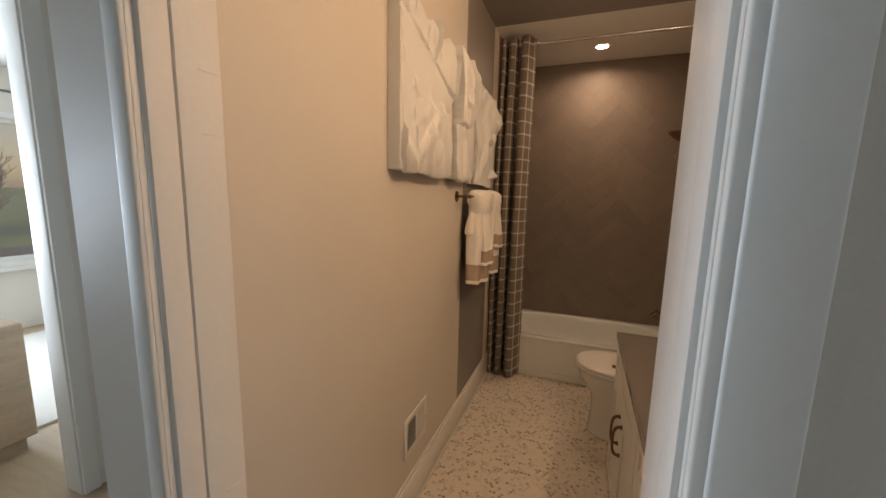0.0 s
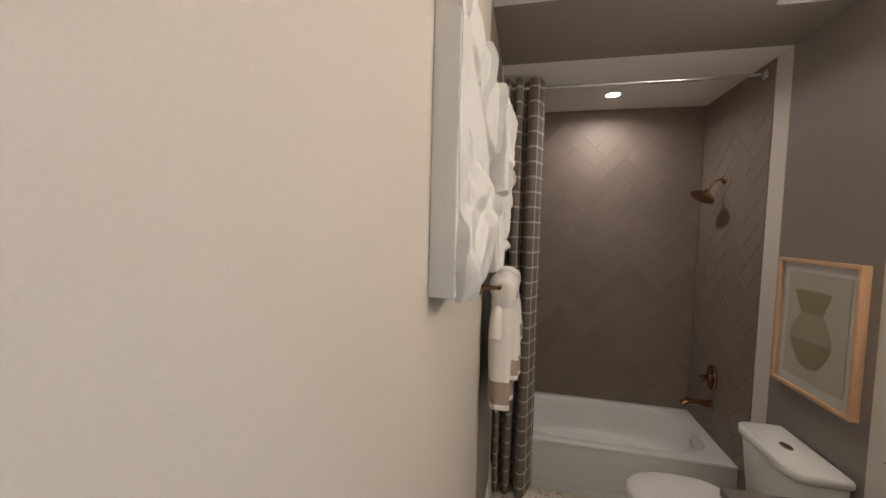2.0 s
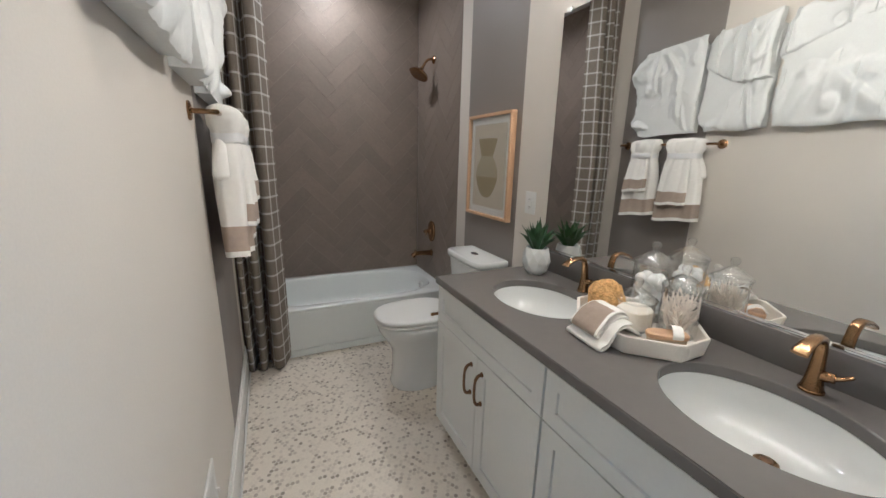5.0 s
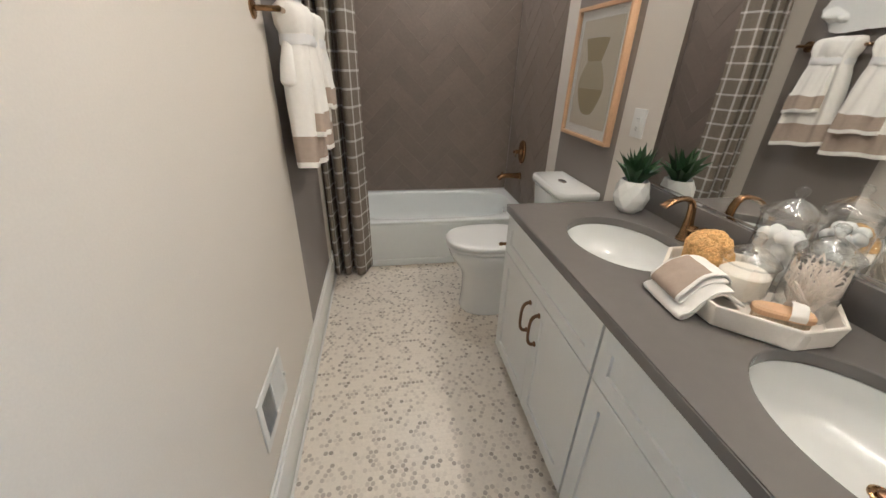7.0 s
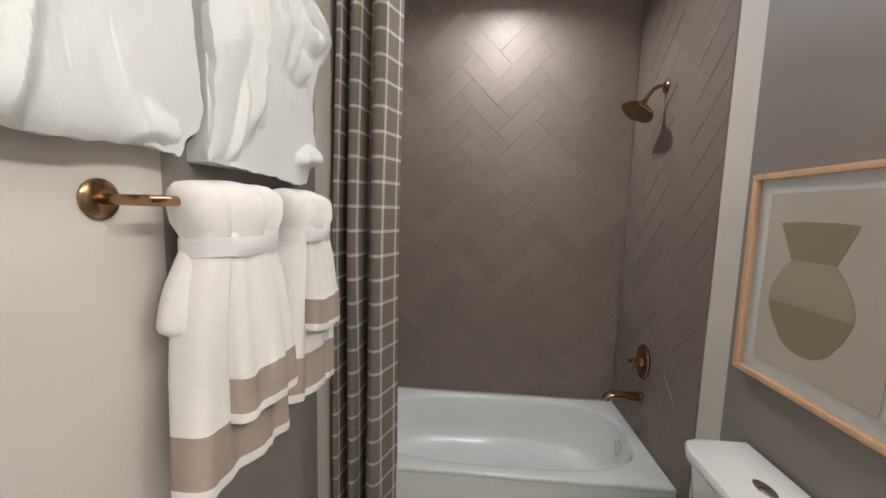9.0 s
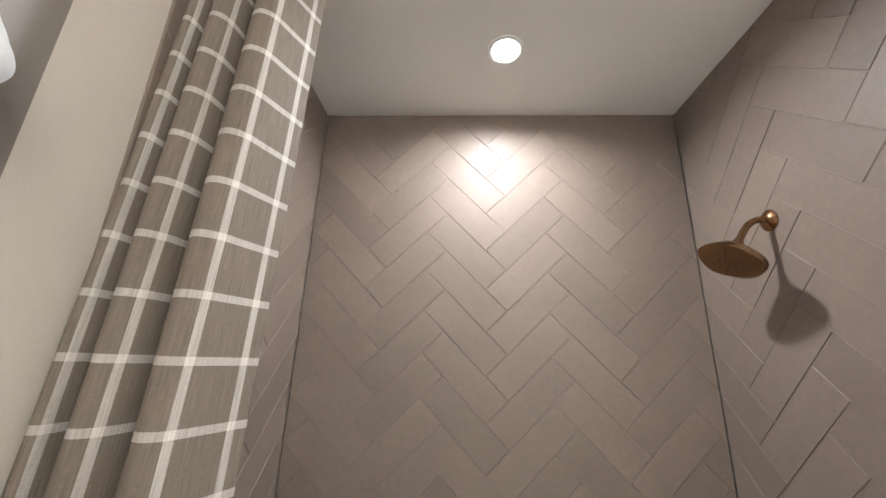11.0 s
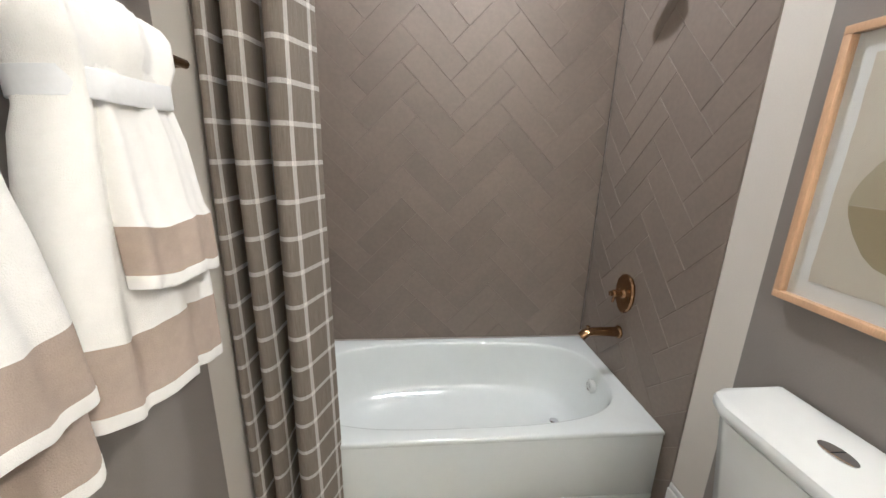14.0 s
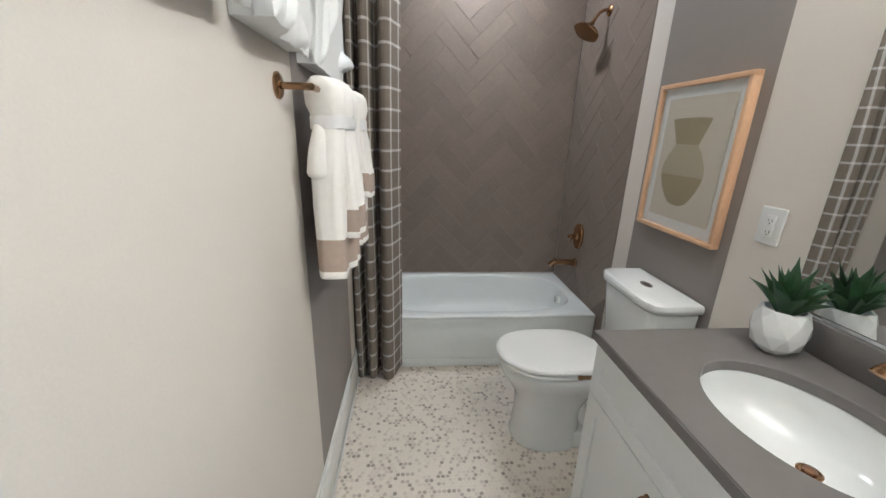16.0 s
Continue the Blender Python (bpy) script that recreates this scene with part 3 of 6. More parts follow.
# ---- toilet ----
def toilet():
    t = thing("toilet", (0.4, 2.5, 0), "white porcelain two-piece toilet with closed lid", "toilet")
    t.location = (0, 0, 0)
    cy = 2.5

    def egg(x0, x1, hw, z, n=48, sq=2.3):
        out = []
        xm = x0 + (x1 - x0) * 0.52
        for i in range(n):
            th = 2 * math.pi * i / n
            c, s = math.cos(th), math.sin(th)
            rx = (x1 - xm) if c > 0 else (xm - x0)
            e = 2 / (sq + 0.9 if c > 0 else sq)
            out.append((xm + rx * math.copysign(abs(c) ** e, c), cy + hw * math.copysign(abs(s) ** (2 / sq), s), z))
        return out

    bm = bmesh.new()
    loft(bm, [egg(0.078, 0.40, 0.132, 0.0), egg(0.074, 0.40, 0.135, 0.006), egg(0.078, 0.40, 0.132, 0.016), egg(0.083, 0.40, 0.129, 0.06), egg(0.088, 0.40, 0.128, 0.13), egg(0.087, 0.40, 0.129, 0.21), egg(0.078, 0.42, 0.135, 0.26),
              egg(0.052, 0.46, 0.143, 0.302), egg(0.022, 0.52, 0.166, 0.345), egg(0.004, 0.55, 0.178, 0.375), egg(-0.003, 0.56, 0.182, 0.40), egg(-0.004, 0.56, 0.183, 0.418), egg(0.004, 0.555, 0.177, 0.426)])
    part("bowl", bm, PORC, t, angle=60)
    bm = bmesh.new()
    box(bm, (0.33, cy - 0.075, 0.02), (0.62, cy + 0.075, 0.36), 0.03, 4)
    for s in (-1, 1):
        sweep(bm, curve_pts([(0.36, cy + s * 0.072, 0.24), (0.40, cy + s * 0.082, 0.15), (0.47, cy + s * 0.088, 0.122), (0.56, cy + s * 0.082, 0.14), (0.61, cy + s * 0.06, 0.22)], 6), 0.034, 16)
    part("trapway", bm, PORC, t, angle=60)
    part("foot", B((0.34, cy - 0.118, 0), (0.655, cy + 0.118, 0.092), 0.012, 3), PORC, t)
    for s in (-1, 1):
        bm = bmesh.new()
        lathe(bm, [(0.013, -0.002 * s), (0.012, s * 0.007), (0.007, s * 0.012), (0.002, s * 0.013)], (0.46, cy + s * 0.117, 0.05), 18, "y")
        part("bolt_cap", bm, PLASTIC, t)
    part("bowl_deck", B((0.44, cy - 0.125, 0.34), (0.73, cy + 0.125, 0.430), 0.02, 4), PORC, t)
    bm = bmesh.new()
    loft(bm, [egg(-0.010, 0.47, 0.178, 0.430), egg(-0.018, 0.472, 0.184, 0.434), egg(-0.020, 0.472, 0.186, 0.444), egg(-0.014, 0.47, 0.181, 0.450)])
    part("seat", bm, PLASTIC, t, angle=60)
    bm = bmesh.new()
    loft(bm, [egg(-0.008, 0.478, 0.176, 0.4525), egg(-0.020, 0.48, 0.185, 0.456), egg(-0.022, 0.48, 0.187, 0.467), egg(-0.017, 0.478, 0.183, 0.475), egg(0.000, 0.47, 0.170, 0.479), egg(0.05, 0.45, 0.13, 0.4805)])
    part("lid", bm, PLASTIC, t, angle=60)
    for s in (-1, 1):
        part("hinge", B((0.462, cy + s * 0.08 - 0.022, 0.429), (0.50, cy + s * 0.08 + 0.022, 0.464), 0.008, 3), PLASTIC, t)
    # tank, wider at the top, front corners cut
    def tank(x0, x1, hw, z, cut, r=0.012):
        return [(x1, cy - hw, z), (x1, cy + hw, z), (x0 + cut * 0.9, cy + hw, z), (x0 + cut * 0.35, cy + hw - cut * 0.25, z), (x0, cy + hw - cut * 1.1, z), (x0, cy - hw + cut * 1.1, z), (x0 + cut * 0.35, cy - hw + cut * 0.25, z), (x0 + cut * 0.9, cy - hw, z)]
    bm = bmesh.new()
    loft(bm, [tank(0.575, 0.735, 0.175, 0.431, 0.05), tank(0.565, 0.74, 0.185, 0.445, 0.05), tank(0.535, 0.74, 0.212, 0.755, 0.06)])
    bmesh.ops.bevel(bm, geom=bm.edges[:], offset=0.006, segments=2, affect="EDGES")
    part("tank", bm, PORC, t, angle=45)
    bm = bmesh.new()
    loft(bm, [tank(0.528, 0.742, 0.220, 0.758, 0.06), tank(0.522, 0.744, 0.226, 0.765, 0.06), tank(0.522, 0.744, 0.226, 0.790, 0.06), tank(0.530, 0.742, 0.219, 0.798, 0.06)])
    bmesh.ops.bevel(bm, geom=bm.edges[:], offset=0.004, segments=2, affect="EDGES")
    part("tank_lid", bm, PORC, t, angle=45)
    bm = bmesh.new()
    loft(bm, [oval(0.635, cy, 0.021, 0.036, 0.7985, 32), oval(0.635, cy, 0.021, 0.036, 0.801, 32), oval(0.635, cy, 0.017, 0.031, 0.803, 32)])
    btn = part("flush_button", bm, CHROME, t, "chrome dual flush button")
    part("button_split", B((0.618, cy - 0.001, 0.8028), (0.652, cy + 0.001, 0.8036)), BLACK, btn)
    part("maker_mark", B((0.515, cy - 0.105, 0.4296), (0.519, cy - 0.08, 0.4306)), NICKEL, t)


toilet()


# ---- vanity ----
CAB_X, VY0, VYM, VY1 = 0.185, 0.455, 1.251, 2.02


def shaker(bm, x, y0, y1, z0, z1, rail=0.058, t=0.018):
    """One door leaf: rails round a sunk flat panel."""
    def rect(i, dx):
        return [(x + dx, y0 + i, z0 + i), (x + dx, y1 - i, z0 + i), (x + dx, y1 - i, z1 - i), (x + dx, y0 + i, z1 - i)]
    loft(bm, [rect(0, t), rect(0, 0.0012), rect(0.0012, 0), rect(rail - 0.001, 0), rect(rail, 0.001), rect(rail + 0.0015, 0.0075)])
    return bm


def pull(parent, x, y, z0, z1):
    bm = bmesh.new()
    zm = (z0 + z1) / 2
    sweep(bm, curve_pts([(x, y, z1), (x - 0.018, y, z1 - 0.002), (x - 0.030, y, z1 - 0.022), (x - 0.033, y, zm), (x - 0.030, y, z0 + 0.022), (x - 0.018, y, z0 + 0.002), (x, y, z0)], 6), [0.0065] * 12 + [0.0055] * 13 + [0.0065] * 12, 10)
    for z in (z0, z1):
        lathe(bm, [(0.010, 0.0), (0.010, -0.004), (0.007, -0.007)], (x, y, z), 16, "x")
    part("handle", bm, DARKBR, parent, "dark bronze arched pull")


def cabinet(y0, y1):
    c = thing("vanity_cabinet", (0.45, (y0 + y1) / 2, 0), "white shaker vanity cabinet with dark bronze pulls", "cabinet", "vanity cabinets")
    c.location = (0, 0, 0)
    bm = bmesh.new()
    box(bm, (CAB_X + 0.002, y0, 0.09), (XR - 0.001, y1, 0.66))
    part("body", bm, CABW, c, smooth=False)
    for ya, yb in ((y0, y0 + 0.018), (y1 - 0.018, y1)):
        part("side_panel", B((CAB_X + 0.002, ya, 0.6602), (XR - 0.001, yb, COUNTER - 0.035)), CABW, c, smooth=False)
    part("front_rail", B((CAB_X + 0.002, y0 + 0.0182, 0.6602), (CAB_X + 0.02, y1 - 0.0182, COUNTER - 0.035)), CABW, c, smooth=False)
    part("toe_kick", B((CAB_X + 0.07, y0, 0.0), (XR - 0.001, y1, 0.089)), CABW, c, smooth=False)
    x = CAB_X - 0.0175
    part("drawer_front", shaker(bmesh.new(), x, y0 + 0.003, y1 - 0.003, 0.632, COUNTER - 0.042, 0.05), CABW, c, smooth=False)
    ym = (y0 + y1) / 2
    for a, b, hy in ((y0 + 0.003, ym - 0.0015, ym - 0.042), (ym + 0.0015, y1 - 0.003, ym + 0.042)):
        d = part("cabinet_door", shaker(bmesh.new(), x, a, b, 0.092, 0.627), CABW, c, smooth=False)
        pull(d, x, hy, 0.446, 0.575)
    return c


cabinet(VYM + 0.002, VY1)
cabinet(VY0, VYM - 0.002)


def sink_shape(bm, cx, cy, a, b, top):
    prof = [(1.05, 0.0), (1.0, -0.001), (0.985, -0.015), (0.95, -0.045), (0.86, -0.075), (0.70, -0.099), (0.50, -0.110), (0.36, -0.1118), (0.16, -0.112)]
    loft(bm, [oval(cx, cy, a * k, b * k, top + h) for k, h in prof], False, True)
    loft(bm, [oval(cx, cy, a * k * 1.05, b * k * 1.05, top + h - 0.006) for k, h in prof], False, True)
    return bm


SINKS = ((0.452, 1.635), (0.452, 0.855))
SA, SB = 0.178, 0.222


def countertop():
    bm = bmesh.new()
    for (cx, cy), y0, y1 in ((SINKS[1], VY0 - 0.013, VYM), (SINKS[0], VYM, VY1 + 0.012)):
        ring_slab(bm, 0.158, XR - 0.0005, y0, y1, cx, cy, SA, SB, COUNTER - 0.032, COUNTER)
    # close the underside and drop the seam between the halves
    bmesh.ops.remove_doubles(bm, verts=bm.verts, dist=0.0002)
    dead = [f for f in bm.faces if all(abs(v.co.y - VYM) < 1e-4 for v in f.verts)]
    bmesh.ops.delete(bm, geom=dead, context="FACES")
    ed = [e for e in bm.edges if not e.is_boundary and len(e.link_faces) == 2 and abs(e.calc_face_angle(0)) > 1.2 and all(abs(v.co.z - COUNTER) < 1e-4 for v in e.verts) and all(abs(v.co.x - 0.158) < 1e-4 or abs(v.co.y - VY1 - 0.012) < 1e-4 for v in e.verts)]
    bmesh.ops.bevel(bm, geom=ed, offset=0.003, segments=2, affect="EDGES")
    c = solid("countertop", bm, QUARTZ, "grey quartz countertop with two oval cutouts on the vanity", "countertop")
    part("backsplash", B((XR - 0.021, VY0 - 0.013, COUNTER + 0.0003), (XR - 0.0005, VY1 + 0.012, COUNTER + 0.10), 0.002), QUARTZ, c)
    return c


countertop()


def basin(cx, cy):
    s = thing("sink", (cx, cy, 0.7), "white oval undermount sink with bronze drain", "sink", "vanity sinks")
    s.location = (0, 0, 0)
    part("bowl", sink_shape(bmesh.new(), cx, cy, SA, SB, COUNTER - 0.033), PORC, s, angle=60)
    z = COUNTER - 0.033 - 0.112
    bm = bmesh.new()
    lathe(bm, [(0.025, -0.001), (0.025, 0.003), (0.021, 0.005), (0.017, 0.004)], (cx + 0.046, cy - 0.012, z + 0.0015), 28)
    d = part("drain", bm, BRONZE, s)
    bm = bmesh.new()
    lathe(bm, [(0.013, 0.004), (0.013, 0.009), (0.009, 0.011)], (cx + 0.046, cy - 0.012, z + 0.0015), 24)
    part("stopper", bm, DARKBR, d)


def faucet(cx, cy):
    f = thing("faucet", (cx, cy, COUNTER), "brushed bronze single-hole faucet with a flat spout", "faucet", "vanity faucets")
    bm = bmesh.new()
    lathe(bm, [(0.026, 0.0), (0.026, 0.005), (0.024, 0.007)], (0, 0, 0.0005), 28)
    part("base_plate", bm, BRONZE, f)

    def sq(cx0, cz, w, h, lean):
        n = 20
        out = []
        for i in range(n):
            t = 2 * math.pi * i / n
            c, s = math.cos(t), math.sin(t)
            out.append((cx0 + h * math.copysign(abs(c) ** 0.7, c) * math.cos(lean), w * math.copysign(abs(s) ** 0.7, s), cz + h * math.copysign(abs(c) ** 0.7, c) * math.sin(lean)))
        return out
    bm = bmesh.new()
    loft(bm, [sq(0, 0.006, 0.023, 0.021, 0), sq(0, 0.03, 0.018, 0.017, 0.02), sq(-0.002, 0.08, 0.0135, 0.0125, 0.05), sq(-0.006, 0.115, 0.0125, 0.011, 0.25), sq(-0.014, 0.137, 0.0125, 0.010, 0.75), sq(-0.030, 0.150, 0.013, 0.0085, 1.25), sq(-0.055, 0.152, 0.0135, 0.0075, 1.6),
              sq(-0.085, 0.145, 0.015, 0.0065, 1.9), sq(-0.108, 0.134, 0.0165, 0.006, 2.1), sq(-0.118, 0.126, 0.017, 0.0055, 2.2)])
    part("spout", bm, BRONZE, f, angle=60)
    bm = bmesh.new()
    sweep(bm, curve_pts([(0.0, -0.010, 0.047), (0.001, -0.028, 0.050), (0.002, -0.036, 0.051)], 5), [0.0135] * 5 + [0.0125] * 5 + [0.011], 16)
    hd = part("valve", bm, BRONZE, f)
    bm = bmesh.new()
    sweep(bm, curve_pts([(0.002, -0.034, 0.051), (0.006, -0.046, 0.056), (0.012, -0.062, 0.068)], 5), [0.010, 0.010, 0.0095, 0.009, 0.0085, 0.008, 0.0075, 0.007, 0.007, 0.0065, 0.005], 14, 0.7)
    part("lever", bm, BRONZE, hd)
    return f


for cx, cy in SINKS:
    basin(cx, cy)
fa = faucet(0.668, 1.615)
fb = copy_thing(fa, pose(0.668, 0.855, COUNTER))


def mirror():
    m = thing("wall_mirror", (XR, 1.2, 1.5), "large frameless wall mirror above the backsplash", "mirror")
    m.location = (0, 0, 0)
    y0, y1, z0, z1 = 0.50, 1.978, COUNTER + 0.108, 2.034
    part("silvering", B((XR - 0.0095, y0, z0), (XR - 0.004, y1, z1), 0.0012, 1), MIRROR, m, smooth=False)
    part("bottom_channel", B((XR - 0.013, y0, z0 - 0.008), (XR - 0.0005, y1, z0 + 0.006), 0.001), CHROME, m)
    for y in (0.62, 1.945):
        part("clip", B((XR - 0.016, y - 0.012, z1 - 0.010), (XR - 0.0005, y + 0.012, z1 + 0.014), 0.004), PLASTIC, m, "clear plastic clip")


mirror()


def vanity_light(cy):
    v = thing("vanity_light", (XR, cy, 2.33), "lit white tube wall lamp with a dark nickel collar", "wall lamp", "vanity lights")
    v.location = (0, 0, 0)
    x, z, r, h = 0.668, 2.345, 0.036, 0.335
    part("back_plate", B((XR - 0.018, cy - 0.09, 2.285), (XR - 0.0005, cy + 0.09, 2.355), 0.003), NICKEL, v)
    part("arm", B((x + 0.03, cy - 0.028, z - 0.028), (XR - 0.018, cy + 0.028, z + 0.005), 0.003), NICKEL, v)
    for s in (-1, 1):
        bm = bmesh.new()
        lathe(bm, [(r, s * 0.026), (r, s * (h - 0.014)), (r * 0.93, s * (h - 0.005)), (r * 0.75, s * h), (r * 0.3, s * (h + 0.001))], (x, cy, z), 32, "y")
        bm.normal_update()
        # wall side of the tube made unlit, an addition that dims the wall behind
        for f in bm.faces:
            if f.calc_center_median().x > x + r * 0.05:
                f.material_index = 1
        part("diffuser", bm, [TUBE, PLASTIC], v, "white tube glowing on its room side, wall side left unlit")
        bm = bmesh.new()
        lathe(bm, [(0.019, s * (h + 0.001)), (0.019, s * (h + 0.006)), (0.015, s * (h + 0.008))], (x, cy, z), 20, "y")
        part("end_cap", bm, NICKEL, v)
    bm = bmesh.new()
    lathe(bm, [(r + 0.001, -0.0255), (r + 0.003, -0.0235), (r + 0.003, 0.0235), (r + 0.001, 0.0255)], (x, cy, z), 32, "y")
    part("collar", bm, NICKEL, v)


vanity_light(1.645)
vanity_light(0.865)


def can_light():
    c = thing("recessed_light", (0, 3.457, CEIL), "lit round recessed shower downlight with white trim", "ceiling light")
    c.location = (0, 0, 0)
    bm = bmesh.new()
    lathe(bm, [(0.062, 0.0), (0.062, -0.003), (0.052, -0.007), (0.046, -0.004)], (0, 3.457, CEIL), 40, cap0=False, cap1=False)
    part("trim_ring", bm, PLASTIC, c)
    bm = bmesh.new()
    lathe(bm, [(0.0465, -0.001), (0.0465, -0.0045), (0.02, -0.0055)], (0, 3.457, CEIL), 36)
    part("lens", bm, CANGLOW, c)
    lamp = new("can_beam", bpy.data.lights.new("can_beam", "AREA"))
    lamp.data.shape, lamp.data.size, lamp.data.energy, lamp.data.color = "DISK", 0.088, 7.0, (1.0, 0.88, 0.77)
    lamp.data.spread = radians(160)
    lamp.matrix_world = look((0, 3.457, CEIL - 0.010), (0, 3.457, 0))


can_light()


def exhaust_fan():
    f = thing("exhaust_fan", (0.57, 2.27, CEIL), "white plastic ceiling exhaust fan grille", "exhaust fan")
    f.location = (0, 0, 0)
    x0, x1, y0, y1 = 0.43, 0.715, 2.11, 2.43
    bm = bmesh.new()
    loft(bm, [[(x0, y0, CEIL), (x1, y0, CEIL), (x1, y1, CEIL), (x0, y1, CEIL)], [(x0 + 0.003, y0 + 0.003, CEIL - 0.012), (x1 - 0.003, y0 + 0.003, CEIL - 0.012), (x1 - 0.003, y1 - 0.003, CEIL - 0.012), (x0 + 0.003, y1 - 0.003, CEIL - 0.012)],
              [(x0 + 0.03, y0 + 0.03, CEIL - 0.028), (x1 - 0.03, y0 + 0.03, CEIL - 0.028), (x1 - 0.03, y1 - 0.03, CEIL - 0.028), (x0 + 0.03, y1 - 0.03, CEIL - 0.028)]], False, False)
    part("cover", bm, PLASTIC, f)
    # black sheet painted as the shade behind the slats
    part("shade_sheet", B((x0 + 0.031, y0 + 0.031, CEIL - 0.018), (x1 - 0.031, y1 - 0.031, CEIL - 0.016)), BLACK, f)
    n = 15
    for i in range(n):
        y = y0 + 0.036 + (y1 - y0 - 0.072) * i / (n - 1)
        part("slat", B((x0 + 0.029, y - 0.0055, CEIL - 0.0285), (x1 - 0.029, y + 0.0055, CEIL - 0.0225), 0.001, 1), PLASTIC, f)
    part("rib", B(((x0 + x1) / 2 - 0.005, y0 + 0.029, CEIL - 0.0285), ((x0 + x1) / 2 + 0.005, y1 - 0.029, CEIL - 0.0222), 0.001, 1), PLASTIC, f)


exhaust_fan()


def outlet():
    o = thing("wall_outlet", (XR, 2.14, 1.16), "white duplex outlet with cover plate", "outlet")
    o.location = (0, 0, 0)
    yc, zc = 2.118, 1.166
    part("cover_plate", B((XR - 0.008, yc - 0.042, zc - 0.060), (XR - 0.0004, yc + 0.042, zc + 0.060), 0.003, 3), PLASTIC, o)
    r = part("receptacle", B((XR - 0.011, yc - 0.0165, zc - 0.034), (XR - 0.0075, yc + 0.0165, zc + 0.034), 0.0015), PLASTIC, o)
    # raised black blocks, the dark inside of the holes put into their colour
    for dz in (-0.019, 0.019):
        bm = bmesh.new()
        for dy, h in ((-0.006, 0.004), (0.006, 0.0035)):
            box(bm, (XR - 0.0116, yc + dy - 0.0009, zc + dz - h), (XR - 0.0109, yc + dy + 0.0009, zc + dz + h))
        box(bm, (XR - 0.0116, yc - 0.002, zc + dz - 0.011), (XR - 0.0109, yc + 0.002, zc + dz - 0.0075))
        part("slot_shade", bm, BLACK, r)


outlet()


# ---- framed print ----
def art():
    a = thing("framed_print", (XR, 2.54, 1.03), "vase print in a pale ash box frame with white mat", "picture")
    a.location = (0, 0, 0)
    y0, y1, z0, z1, w = 2.296, 2.787, 1.028, 1.658, 0.018
    x0, x1 = XR - 0.036, XR - 0.0006
    for n, lo, hi in (("rail", (x0, y0, z0), (x1, y1, z0 + w)), ("rail", (x0, y0, z1 - w), (x1, y1, z1)), ("stile", (x0, y0, z0 + w + 0.0002), (x1, y0 + w, z1 - w - 0.0002)), ("stile", (x0, y1 - w, z0 + w + 0.0002), (x1, y1, z1 - w - 0.0002))):
        part(n, B(lo, hi, 0.0015), ASH, a)
    part("mat_board", B((x1 - 0.015, y0 + w, z0 + w), (x1 - 0.011, y1 - w, z1 - w)), PAPERW, a, smooth=False)
    # torn-edged sheet
    rnd = random.Random(5)
    def sheet(m):
        pts = []
        for (ya, za), (yb, zb) in (((y0 + m, z0 + m), (y1 - m, z0 + m)), ((y1 - m, z0 + m), (y1 - m, z1 - m)), ((y1 - m, z1 - m), (y0 + m, z1 - m)), ((y0 + m, z1 - m), (y0 + m, z0 + m))):
            for k in range(14):
                s = k / 14
                pts.append((ya + (yb - ya) * s + rnd.uniform(-0.0015, 0.0015), za + (zb - za) * s + rnd.uniform(-0.0015, 0.0015)))
        return pts
    pts = sheet(0.062)
    bm = bmesh.new()
    loft(bm, [[(x1 - 0.016, y, z) for y, z in pts], [(x1 - 0.018, y, z) for y, z in pts]])
    part("print", bm, PRINT, a, smooth=False)
    yc = 2.561
    def shape(prof, x, material, label):
        left = [(yc + r, z0 + h) for r, h in prof]
        right = [(yc - r * 0.97, z0 + h) for r, h in reversed(prof)]
        lp = left + right
        bm = bmesh.new()
        loft(bm, [[(x, y, z) for y, z in lp], [(x - 0.0008, y, z) for y, z in lp]])
        part("printed_vase", bm, material, a, label, smooth=False)
    body = [(0.022, 0.122), (0.05, 0.131), (0.075, 0.150), (0.105, 0.192), (0.123, 0.228), (0.1295, 0.252)]
    shape(body, x1 - 0.0183, VASE1, "olive lower belly of a vase")
    shape([(0.1297, 0.253), (0.130, 0.272), (0.120, 0.304), (0.098, 0.342), (0.078, 0.366), (0.067, 0.378)], x1 - 0.0183, VASE2, "lighter shoulder of a vase")
    shape([(0.067, 0.379), (0.076, 0.398), (0.094, 0.438), (0.114, 0.482), (0.05, 0.487)], x1 - 0.0183, VASE1, "olive neck of a vase")
    p = part("glazing", B((x0 + 0.006, y0 + w - 0.002, z0 + w - 0.002), (x0 + 0.008, y1 - w + 0.002, z1 - w + 0.002)), GLAZE, a, smooth=False)
    p.visible_shadow = False


art()


